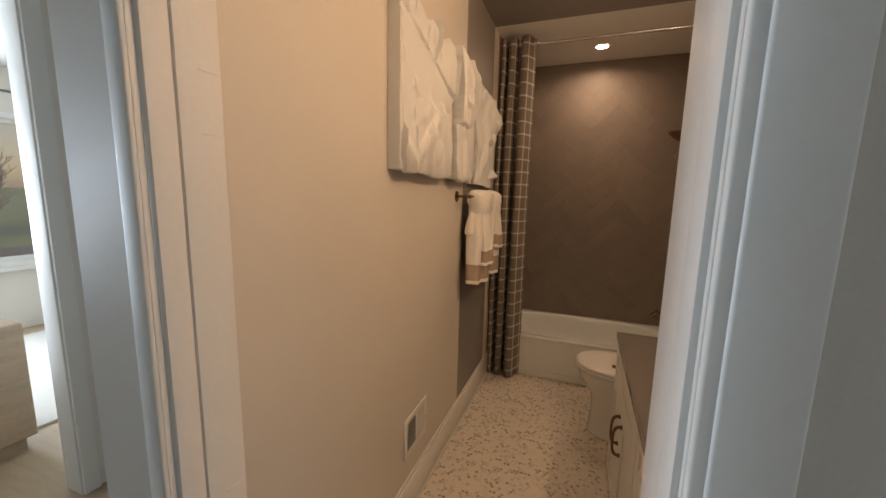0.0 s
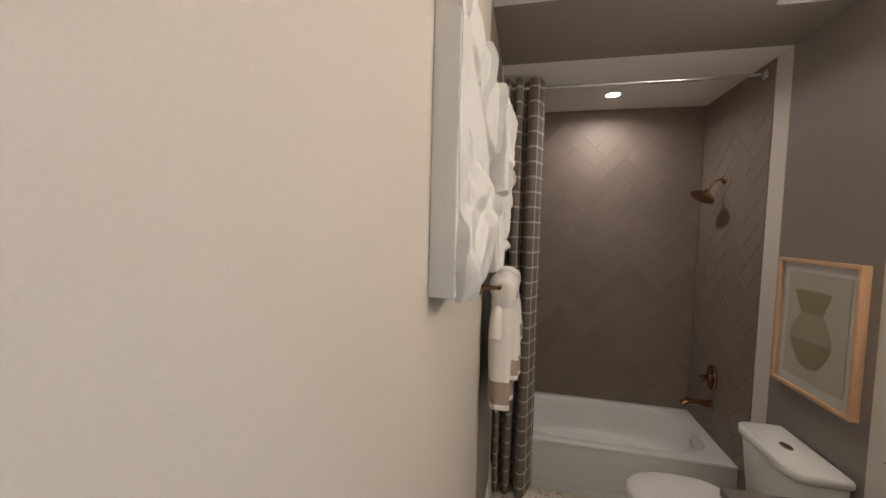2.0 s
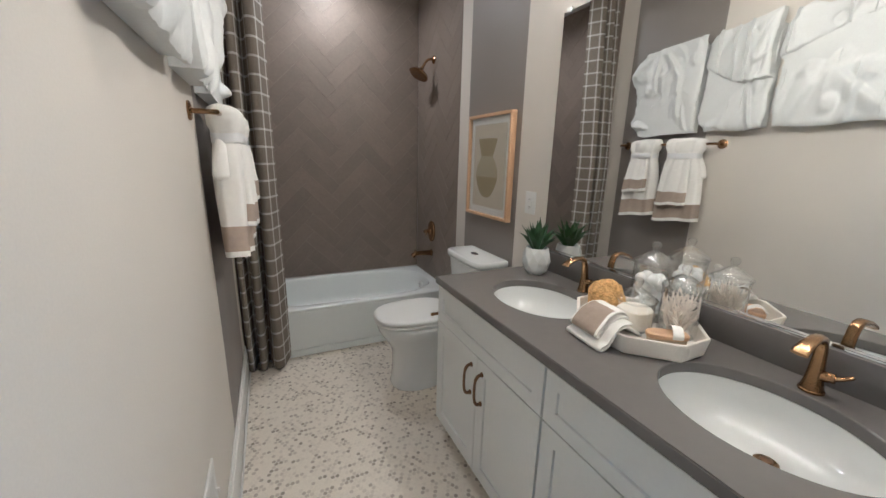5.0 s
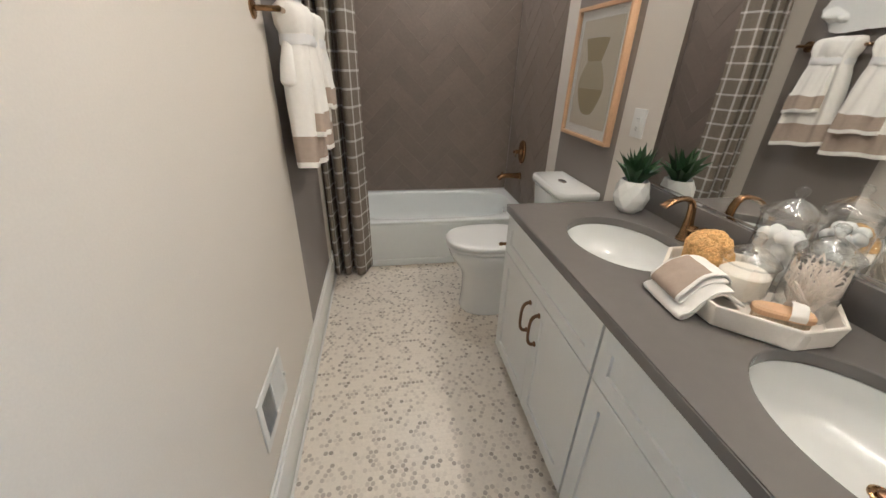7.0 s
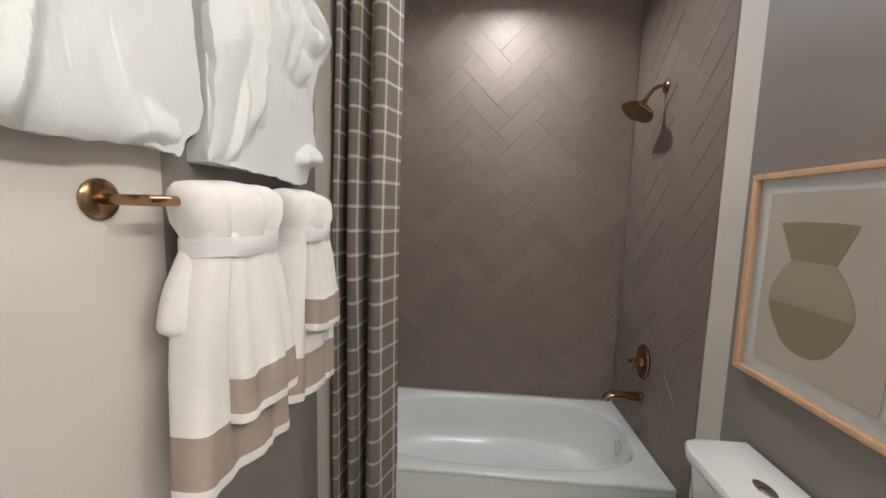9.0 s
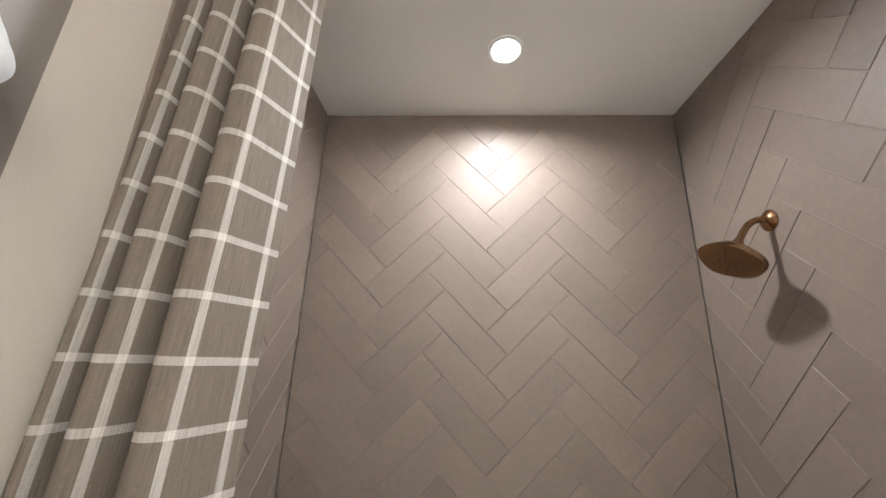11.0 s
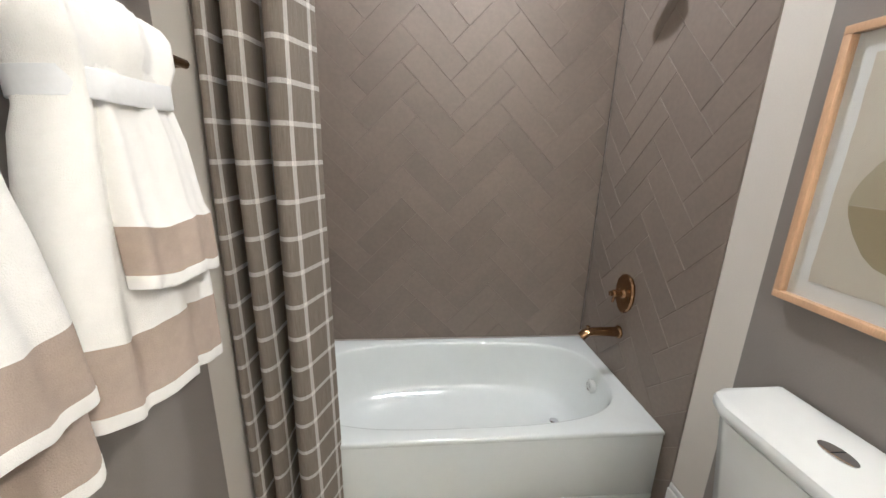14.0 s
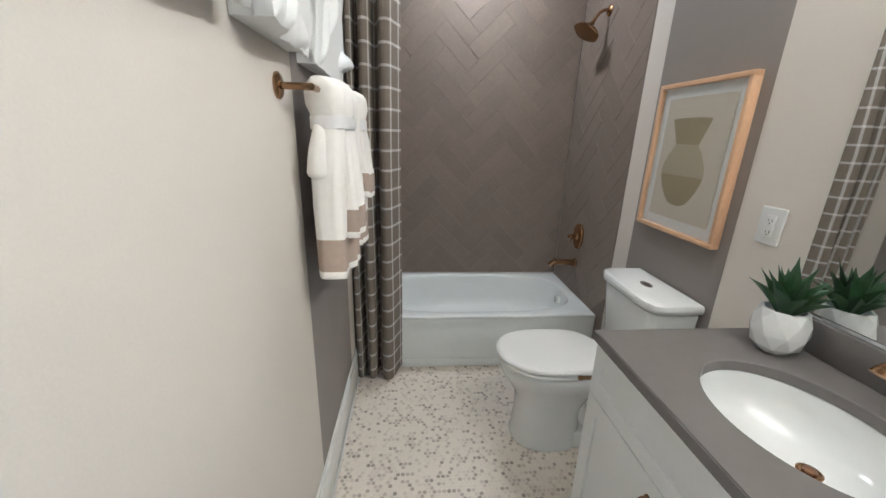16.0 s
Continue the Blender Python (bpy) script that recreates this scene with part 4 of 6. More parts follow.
# ---- shower fittings ----
def shower_head():
    s = thing("wall_shower", (TX, 3.47, 2.14), "bronze shower with round head on a bent wall arm", "shower")
    s.location = (0, 0, 0)
    y, z = 3.465, 2.145
    bm = bmesh.new()
    lathe(bm, [(0.031, -0.0005), (0.031, -0.004), (0.022, -0.012), (0.013, -0.016)], (TX, y, z), 28, "x")
    part("flange", bm, BRONZE, s)
    bm = bmesh.new()
    sweep(bm, curve_pts([(TX - 0.01, y, z), (TX - 0.035, y, z + 0.001), (TX - 0.066, y, z - 0.018), (TX - 0.098, y, z - 0.066)], 6), 0.0095, 14)
    part("arm", bm, BRONZE, s)
    d = Vector((-0.52, -0.10, -0.85)).normalized()
    e1 = Vector((0, 1, 0))
    e2 = d.cross(e1).normalized()
    e1 = e2.cross(d)
    c = Vector((TX - 0.100, y, z - 0.070))

    def ring(r, h, n=40, sq=1.0):
        return [c + d * h + (e1 * math.cos(2 * math.pi * i / n) + e2 * math.sin(2 * math.pi * i / n)) * r * (1 + sq * 0.03 * math.cos(5 * 2 * math.pi * i / n)) for i in range(n)]
    bm = bmesh.new()
    loft(bm, [ring(0.011, -0.012, sq=0), ring(0.014, 0.0, sq=0), ring(0.015, 0.010, sq=0), ring(0.024, 0.018, sq=0.3), ring(0.046, 0.032), ring(0.066, 0.046), ring(0.078, 0.058), ring(0.080, 0.064), ring(0.075, 0.068), ring(0.066, 0.069)])
    h = part("head", bm, BRONZE, s, angle=50)
    rnd = random.Random(2)
    bm = bmesh.new()
    for r, k in ((0.012, 6), (0.028, 10), (0.045, 14)):
        for i in range(k):
            t = 2 * math.pi * i / k + r * 40
            p = c + d * 0.0688 + (e1 * math.cos(t) + e2 * math.sin(t)) * r
            lp = [p + (e1 * math.cos(a) + e2 * math.sin(a)) * (0.0026 if i % 2 else 0.0018) for a in [2 * math.pi * q / 8 for q in range(8)]]
            loft(bm, [lp, [v + d * 0.0012 for v in lp]])
    tagged(part("nozzles", bm, BLACK, h, "dark rubber nozzles"), kind="stuff")


shower_head()


def shower_valve():
    v = thing("shower_valve", (TX, 3.46, 0.75), "bronze shower valve with shield plate and lever", "shower valve")
    v.location = (0, 0, 0)
    y, z = 3.443, 0.764
    half = [(0.0, 0.088), (0.030, 0.080), (0.054, 0.055), (0.063, 0.02), (0.062, -0.02), (0.050, -0.055), (0.026, -0.082), (0.0, -0.094)]
    lp = half + [(-a, b) for a, b in half[-2:0:-1]]
    bm = bmesh.new()
    loft(bm, [[(TX - 0.0005, y + a, z + b) for a, b in lp], [(TX - 0.010, y + a * 1.04, z + b * 1.04) for a, b in lp], [(TX - 0.017, y + a * 0.97, z + b * 0.97) for a, b in lp], [(TX - 0.020, y + a * 0.6, z + b * 0.6) for a, b in lp]])
    part("plate", bm, BRONZE, v)
    bm = bmesh.new()
    lathe(bm, [(0.027, -0.018), (0.024, -0.024), (0.017, -0.03), (0.015, -0.045), (0.018, -0.052), (0.018, -0.062), (0.012, -0.068), (0.012, -0.08), (0.006, -0.083)], (TX, y, z), 24, "x")
    h = part("handle", bm, BRONZE, v)
    bm = bmesh.new()
    sweep(bm, [(TX - 0.056, y, z - 0.005), (TX - 0.058, y, z - 0.025), (TX - 0.062, y, z - 0.042)], [0.008, 0.0065, 0.005], 12)
    part("lever", bm, BRONZE, h)
    s = thing("tub_spout", (TX, 3.47, 0.545), "bronze tub filler spout on tiled wall", "tub spout")
    s.location = (0, 0, 0)
    y, z = 3.452, 0.566
    bm = bmesh.new()
    lathe(bm, [(0.030, -0.0005), (0.031, -0.006), (0.026, -0.012), (0.022, -0.018)], (TX, y, z), 28, "x")
    part("flange", bm, BRONZE, s)
    bm = bmesh.new()
    sweep(bm, curve_pts([(TX - 0.012, y, z), (TX - 0.06, y, z + 0.003), (TX - 0.12, y, z + 0.004), (TX - 0.16, y, z - 0.002), (TX - 0.183, y, z - 0.022)], 6), [0.027 - 0.004 * min(1, k / 12) for k in range(25)], 18, 0.85)
    part("body", bm, BRONZE, s, angle=60)
    part("diverter", lathe(bmesh.new(), [(0.006, 0.0), (0.006, 0.012), (0.009, 0.014), (0.009, 0.018), (0.004, 0.02)], (TX - 0.155, y, z + 0.015), 14), BRONZE, s)


shower_valve()


def curtain():
    rod = thing("shower_rod", (0, 3.075, 2.69), "chrome straight shower curtain rod", "curtain rod")
    rod.location = (0, 0, 0)
    RY, RZ = 3.07, 2.69
    part("rod", lathe(bmesh.new(), [(0.0125, -TX + 0.004), (0.0125, TX - 0.004)], (0, RY, RZ), 20, "x"), CHROME, rod)
    for s in (-1, 1):
        part("flange", lathe(bmesh.new(), [(0.030, s * (TX - 0.0005)), (0.030, s * (TX - 0.006)), (0.022, s * (TX - 0.014)), (0.0135, s * (TX - 0.022))], (0, RY, RZ), 28, "x"), CHROME, rod)
    c = thing("shower_curtain", (-0.6, 3.0, 0.02), "taupe and white plaid shower curtain drawn aside", "shower curtain")
    c.location = (0, 0, 0)
    # plan line of the pleats: narrow folds by the wall, one broad fold at the free edge
    N, M = 210, 48
    KEYS = curve_pts([(-0.737, 0.050, 0), (-0.735, -0.02, 0), (-0.726, -0.052, 0), (-0.706, -0.050, 0), (-0.698, 0.02, 0), (-0.690, 0.052, 0), (-0.676, 0.040, 0), (-0.672, -0.03, 0), (-0.660, -0.062, 0), (-0.640, -0.066, 0), (-0.622, -0.040, 0), (-0.614, 0.02, 0), (-0.604, 0.050, 0), (-0.590, 0.030, 0),
                      (-0.582, -0.02, 0), (-0.572, -0.055, 0), (-0.552, -0.070, 0), (-0.533, -0.066, 0), (-0.5176, -0.048, 0), (-0.501, -0.005, 0), (-0.4847, 0.037, 0), (-0.474, 0.064, 0)], 10)
    run = [0.0]
    for p, q in zip(KEYS, KEYS[1:]):
        run.append(run[-1] + (q - p).length)

    def plan(s, f):
        """s along the cloth 0..1, f 0 at the top, 1 at the hem."""
        d, k = s * run[-1], 0
        while k < len(run) - 2 and run[k + 1] < d:
            k += 1
        p = KEYS[k].lerp(KEYS[k + 1], (d - run[k]) / (run[k + 1] - run[k]))
        ease = min(1.0, f * 2.0)
        x = -0.735 + (p.x + 0.735) * (0.965 + 0.02 * math.sin(2.2 * f + 0.3)) + 0.006 * math.sin(5 * f + 9 * s) * f
        y = RY - 0.012 - 0.062 * ease + p.y * (0.78 + 0.28 * ease) + 0.005 * math.sin(7 * f + 14 * s) * f
        return x, y
    z0, z1 = 0.018, RZ + 0.045
    bm = bmesh.new()
    uvl = bm.loops.layers.uv.new("UVMap")
    rows = []
    for j in range(M + 1):
        f = j / M
        z = z1 + (z0 - z1) * f
        row, u, prev = [], 0.0, None
        for i in range(N + 1):
            s = i / N
            x, y = plan(s, f)
            if prev:
                u += math.hypot(x - prev[0], y - prev[1])
            prev = (x, y)
            row.append((bm.verts.new((x, y, z + 0.004 * math.sin(22 * s) * f)), u))
        rows.append(row)
    uscale = rows[M // 2][-1][1]
    uv_of = {}
    for row in rows:
        tot = row[-1][1]
        for v, u in row:
            uv_of[v] = ((1 - u / tot) * uscale, v.co.z)
    for j in range(M):
        for i in range(N):
            f = bm.faces.new((rows[j][i][0], rows[j][i + 1][0], rows[j + 1][i + 1][0], rows[j + 1][i][0]))
            for lpv in f.loops:
                lpv[uvl].uv = uv_of[lpv.vert]
    cl = part("cloth", bm, PLAID, c, "plaid woven cloth in deep folds", angle=180)
    sol = cl.modifiers.new("thickness", "SOLIDIFY")
    sol.thickness = 0.0016
    for x in (-0.71, -0.655, -0.612, -0.54, -0.46):
        bm = bmesh.new()
        pts = [(x, RY + 0.019 * math.cos(a), RZ + 0.006 + 0.019 * math.sin(a)) for a in [2 * math.pi * k / 20 for k in range(21)]]
        sweep(bm, pts, 0.0018, 8)
        part("ring", bm, CHROME, c)


curtain()


# ---- towels on their bar ----
def towel_bar():
    b = thing("towel_bar", (XL, 2.42, 1.52), "brushed bronze wall towel bar", "towel bar")
    b.location = (0, 0, 0)
    z = 1.523
    for y in (2.045, 2.775):
        part("flange", lathe(bmesh.new(), [(0.032, 0.0005), (0.032, 0.005), (0.027, 0.009), (0.012, 0.012)], (XL, y, z), 28, "x"), BRONZE, b)
    path = [(XL + 0.008, 2.045, z), (XL + 0.04, 2.045, z), (XL + 0.066, 2.046, z), (XL + 0.079, 2.053, z), (XL + 0.083, 2.068, z), (XL + 0.083, 2.4, z), (XL + 0.083, 2.752, z), (XL + 0.079, 2.767, z), (XL + 0.066, 2.774, z), (XL + 0.04, 2.775, z), (XL + 0.008, 2.775, z)]
    part("bar", sweep(bmesh.new(), curve_pts(path, 4), 0.0088, 16), BRONZE, b)


towel_bar()


def towel(y0, y1, zlow, hand, loop, seed, label):
    """A bath towel and a hand towel tied together with a ribbon over the bar."""
    t = thing("towel", (XL + 0.08, (y0 + y1) / 2, 1.5), label, "towel", "towels on the bar")
    t.location = (0, 0, 0)
    xb, zb = XL + 0.083, 1.523
    yc, hw = (y0 + y1) / 2, (y1 - y0) / 2
    rnd = random.Random(seed)
    ph = [rnd.uniform(0, 6) for _ in range(6)]

    def body(name, rows, pleats, amp, mats, parent, lab=""):
        n = 56
        loops, mi = [], []
        for z, w, d, xo, yo, slant, m in rows:
            lp = []
            for i in range(n):
                a = 2 * math.pi * i / n
                c, s = math.cos(a), math.sin(a)
                cc, ss = math.copysign(abs(c) ** 0.75, c), math.copysign(abs(s) ** 0.55, s)
                y = yc + yo + w * cc
                wob = amp * d * (math.sin(pleats * cc * 2.2 + ph[0]) + 0.5 * math.sin(pleats * cc * 4.7 + ph[1] + z * 6))
                x = xb + xo + d * ss + (wob if s > 0 else wob * 0.3)
                lp.append((max(x, XL + 0.004), y, z + slant * cc + 0.004 * math.sin(5 * cc + ph[2])))
            loops.append(lp)
            mi.append(m)
        bm = bmesh.new()
        loft(bm, loops, True, True, mi[1:])
        return part(name, bm, mats, parent, lab, angle=80)

    # bath towel: rolled over the bar, drawn in at the ribbon, flared below
    L = zlow
    body("bath_towel", [(1.562, hw * 0.58, 0.014, 0.0, 0.0, 0, 0), (1.558, hw * 0.72, 0.032, 0.0, 0.0, 0, 0), (1.546, hw * 0.78, 0.048, 0.004, 0.0, 0, 0), (1.53, hw * 0.80, 0.056, 0.006, 0.0, 0, 0), (1.49, hw * 0.76, 0.057, 0.008, 0.0, 0, 0), (1.468, hw * 0.69, 0.050, 0.010, 0.0, 0, 0), (1.44, hw * 0.67, 0.047, 0.010, 0.0, 0, 0), (1.412, hw * 0.69, 0.048, 0.010, 0, 0, 0),
          (1.38, hw * 0.76, 0.051, 0.008, 0.0, 0, 0), (1.30, hw * 0.85, 0.053, 0.006, 0.0, 0, 0), (1.22, hw * 0.91, 0.052, 0.006, 0.0, 0, 0), (L + 0.125, hw * 0.96, 0.049, 0.008, 0, -0.012, 0), (L + 0.124, hw * 0.965, 0.0495, 0.008, 0, -0.012, 1), (L + 0.022, hw, 0.048, 0.010, 0, -0.02, 1), (L + 0.021, hw * 1.005, 0.0485, 0.010, 0, -0.02, 0), (L, hw * 1.01, 0.047, 0.010, 0, -0.02, 0)],
         3.2, 0.18, [TERRY, BANDF], t)
    h = L + hand
    body("hand_towel", [(1.47, hw * 0.46, 0.018, 0.040, 0.012, 0, 0), (1.44, hw * 0.47, 0.020, 0.042, 0.012, 0, 0), (1.38, hw * 0.54, 0.026, 0.048, 0.015, 0, 0), (1.28, hw * 0.61, 0.029, 0.054, 0.018, 0, 0), (h + 0.092, hw * 0.64, 0.029, 0.060, 0.02, 0, 0), (h + 0.091, hw * 0.645, 0.0295, 0.060, 0.02, -0.006, 1), (h + 0.019, hw * 0.66, 0.028, 0.062, 0.022, -0.01, 1), (h + 0.018, hw * 0.665, 0.0285, 0.062, 0.022, -0.01, 0), (h, hw * 0.67, 0.027, 0.062, 0.022, -0.01, 0)],
         2.6, 0.20, [TERRY, BANDF], t)
    bm = bmesh.new()
    loops = []
    for z, k in ((1.460, 0.95), (1.458, 0.97), (1.426, 0.97), (1.424, 0.95)):
        loops.append([(max(xb + 0.013 + 0.060 * k * math.copysign(abs(math.sin(a)) ** 0.6, math.sin(a)), XL + 0.003), yc + 0.002 + hw * 0.72 * k * math.copysign(abs(math.cos(a)) ** 0.75, math.cos(a)), z + 0.002 * math.sin(3 * a)) for a in [2 * math.pi * i / 40 for i in range(40)]])
    loft(bm, loops, False, False)
    part("ribbon", bm, SATIN, t, "white satin ribbon")
    if loop:
        bm = bmesh.new()
        sweep(bm, curve_pts([(xb - 0.006, y0 + 0.075, 1.45), (xb - 0.008, y0 + 0.055, 1.405), (xb - 0.012, y0 + 0.040, 1.355), (xb - 0.014, y0 + 0.032, 1.29)], 6), [0.016 + 0.015 * k / 18 for k in range(17)] + [0.025, 0.011], 18, 0.8)
        part("side_fold", bm, TERRY, t, angle=80)


towel(2.065, 2.385, 0.985, 0.115, True, 3, "white terry towels with taupe bands tied by satin ribbon")
towel(2.39, 2.68, 0.985, 0.185, False, 8, "white terry towels with taupe bands tied by satin ribbon")


# ---- sculpted wall panels ----
def wall_panel(y0, y1, z0, z1, seed, ledges, folds, lumps, rims, label):
    """A crumpled plaster relief with uneven edges on a deep flat-sided box.
    ledges: (height, soft, points of u, v) where the sheet above the line stands proud; folds: (u0, v0, u1, v1, height, width);
    lumps: (u, v, radius, height); rims: how far each edge wanders in or out along its length."""
    p = thing("wall_sculpture", (XL, (y0 + y1) / 2, z0), label, "wall sculpture", "sculpted wall panels")
    p.location = (0, 0, 0)
    part("backing", B((XL + 0.0006, y0 + 0.004, z0 + 0.012), (XL + 0.052, y1 - 0.06, z1 - 0.055), 0.002), PLASTER, p, smooth=False)
    rnd = random.Random(seed)
    N = 140
    planes = [(rnd.uniform(-0.11, 0.11), rnd.uniform(-0.11, 0.11), rnd.uniform(0.1, 0.9), rnd.uniform(0.1, 0.9)) for _ in range(12)]

    creases = [(rnd.uniform(0.05, 0.95), rnd.uniform(0.05, 0.95), rnd.uniform(0, 3.14), rnd.uniform(0.12, 0.26) * rnd.choice((-1, 1)), rnd.uniform(0.14, 0.32)) for _ in range(15)]

    def crumple(u, v):
        h = 0.0
        for c0, c1, th, am, rad in creases:
            du, dv = u - c0 + 0.03 * noise.noise(Vector((u * 6, v * 6, c0 * 9))), v - c1
            q = (du * du + dv * dv) / (rad * rad)
            if q < 1:
                k = abs(du * math.cos(th) + dv * math.sin(th))
                h += am * (max(0.0, 0.36 * rad - k)) * (1 - q)
        return h

    def fold(u, v):
        h = 0.0
        for u0, v0, u1, v1, hh, w in folds:
            du, dv = u1 - u0, v1 - v0
            ln = math.hypot(du, dv)
            al = ((u - u0) * du + (v - v0) * dv) / ln
            d = ((u - u0) * dv - (v - v0) * du) / ln
            fade = 1 / (1 + math.exp(-(al + 0.01) * 40)) / (1 + math.exp((al - ln - 0.01) * 40))
            q = max(0.0, 1 - d / w) if d > 0 else max(0.0, 1 + d / (w * 0.42))
            h += hh * fade * q * q * (3 - 2 * q)
        return h

    def lump(u, v):
        h = 0.0
        for u0, v0, r, hh in lumps:
            q = ((u - u0) ** 2 + (v - v0) ** 2) / (r * r) * (1 + 0.5 * noise.noise(Vector((u * 9, v * 9, seed))))
            h += hh * math.exp(-q * q)
        return h

    def rim(side, k):
        pts = rims[side]
        for (a, p), (b, q) in zip(pts, pts[1:]):
            if a <= k <= b:
                f = (k - a) / (b - a)
                return p + (q - p) * f * f * (3 - 2 * f)
        return 0.0

    def ledge(u, v):
        h = 0.0
        for hh, soft, pts in ledges:
            for (ua, va), (ub, vb) in zip(pts, pts[1:]):
                if ua <= u <= ub:
                    lv = va + (vb - va) * (u - ua) / (ub - ua) + 0.012 * noise.noise(Vector((u * 14, seed, 9)))
                    h += hh / (1 + math.exp(-max(-40, min(40, (v - lv) / soft)))) - hh * 0.5 * max(0, 1 - abs(v - lv) * 3)
        return h

    bm = bmesh.new()
    grid = []
    off = Vector((seed * 3.1, seed * 1.7, 0))
    for j in range(N + 1):
        row = []
        for i in range(N + 1):
            u, v = i / N, j / N
            f1 = max(a * (u - c) + b * (v - d) for a, b, c, d in planes[:5])
            f2 = min(a * (u - c) + b * (v - d) for a, b, c, d in planes[5:10])
            h = 0.066 + 0.6 * (f1 + f2) + 0.003 * noise.noise(Vector((u * 4, v * 4, 0)) + off) + 0.0012 * noise.noise(Vector((u * 13, v * 13, 3)) + off)
            h += ledge(u, v) + fold(u, v) + crumple(u, v) + lump(u, v)
            edge = min(u, 1 - u, v, 1 - v)
            ru = rim("left" if u < 0.5 else "right", v) + 0.014 * noise.noise(Vector((v * 17, seed, 2 + (u > 0.5))))
            rv = rim("low" if v < 0.5 else "high", u) + 0.009 * noise.noise(Vector((u * 15, seed, 5 + (v > 0.5))))
            uu = u + ru * max(0, 1 - min(u, 1 - u) * 5)
            vv = v + rv * max(0, 1 - min(v, 1 - v) * 5)
            h -= 0.014 * math.exp(-edge * 40)
            row.append(bm.verts.new((XL + max(h, 0.054), y0 + (y1 - y0) * uu, z0 + (z1 - z0) * vv)))
        grid.append(row)
    for j in range(N):
        for i in range(N):
            bm.faces.new((grid[j][i], grid[j][i + 1], grid[j + 1][i + 1], grid[j + 1][i]))
    rim = [grid[0][i] for i in range(N)] + [grid[j][N] for j in range(N)] + [grid[N][i] for i in range(N, 0, -1)] + [grid[j][0] for j in range(N, 0, -1)]
    low = [bm.verts.new((XL + 0.047, v.co.y, v.co.z)) for v in rim]
    for i in range(len(rim)):
        k = (i + 1) % len(rim)
        bm.faces.new((rim[i], rim[k], low[k], low[i]))
    part("relief", bm, PLASTER, p, "folded sheet relief with ragged edges", angle=32)


wall_panel(1.222, 1.79, 1.612, 2.262, 4, [(0.030, 0.004, ((0.0, 0.90), (0.2, 0.84), (0.55, 0.74), (0.95, 0.60), (1.0, 0.58))), (-0.016, 0.012, ((0.0, 0.24), (0.2, 0.30), (0.4, 0.46), (0.62, 0.42), (1.0, 0.48)))],
           [(0.42, 0.02, 0.38, 0.28, 0.026, 0.10), (0.86, 0.06, 0.70, 0.34, 0.018, 0.16), (0.10, 0.55, 0.16, 0.95, -0.014, 0.2), (0.6, 0.74, 0.5, 0.93, 0.018, 0.08), (0.20, 0.10, 0.50, 0.36, 0.022, 0.12)],
           [(0.62, 0.80, 0.05, -0.022), (0.30, 0.40, 0.10, 0.020), (0.74, 0.46, 0.08, 0.018), (0.55, 0.16, 0.07, 0.014)],
           {"left": ((0, 0.06), (0.12, 0.02), (0.3, 0.05), (0.55, 0.01), (0.84, 0.03), (0.87, -0.01), (1, 0.05)), "right": ((0, -0.04), (0.2, 0.0), (0.55, -0.02), (0.6, 0.02), (0.8, 0.0), (1, -0.06)),
            "low": ((0, 0.0), (0.3, 0.012), (0.6, -0.01), (1, 0.004)), "high": ((0, 0.02), (0.25, 0.0), (0.4, -0.05), (0.55, -0.01), (0.7, -0.07), (0.85, -0.03), (1, -0.07))}, "wide white crumpled plaster relief panel on the cream wall")
wall_panel(1.815, 2.205, 1.603, 2.235, 9, [(0.034, 0.003, ((0.0, 0.45), (0.35, 0.44), (0.55, 0.47), (0.8, 0.56), (1.0, 0.63)))],
           [(0.15, 0.02, 0.26, 0.36, 0.026, 0.09), (0.88, 0.12, 0.8, 0.5, -0.016, 0.12), (0.2, 0.72, 0.10, 0.9, 0.024, 0.07), (0.9, 0.05, 0.6, 0.03, 0.018, 0.1), (0.22, 0.60, 0.08, 0.66, 0.022, 0.06), (0.95, 0.30, 0.85, 0.42, 0.016, 0.08)],
           [(0.24, 0.66, 0.05, 0.016), (0.92, 0.06, 0.06, -0.020), (0.16, 0.40, 0.06, 0.018)],
           {"left": ((0, 0.0), (0.15, -0.03), (0.3, 0.0), (0.42, -0.04), (0.5, 0.0), (0.7, 0.03), (1, 0.0)), "right": ((0, -0.10), (0.05, -0.02), (0.14, 0.01), (0.4, -0.03), (0.6, -0.04), (0.66, 0.01), (0.9, -0.02), (1, -0.08)),
            "low": ((0, 0.02), (0.3, -0.006), (0.7, 0.01), (0.9, 0.0), (1, 0.05)), "high": ((0, 0.03), (0.25, 0.0), (0.5, -0.02), (0.8, -0.03), (1, -0.06))}, "white plaster relief panel with a broken ledge")
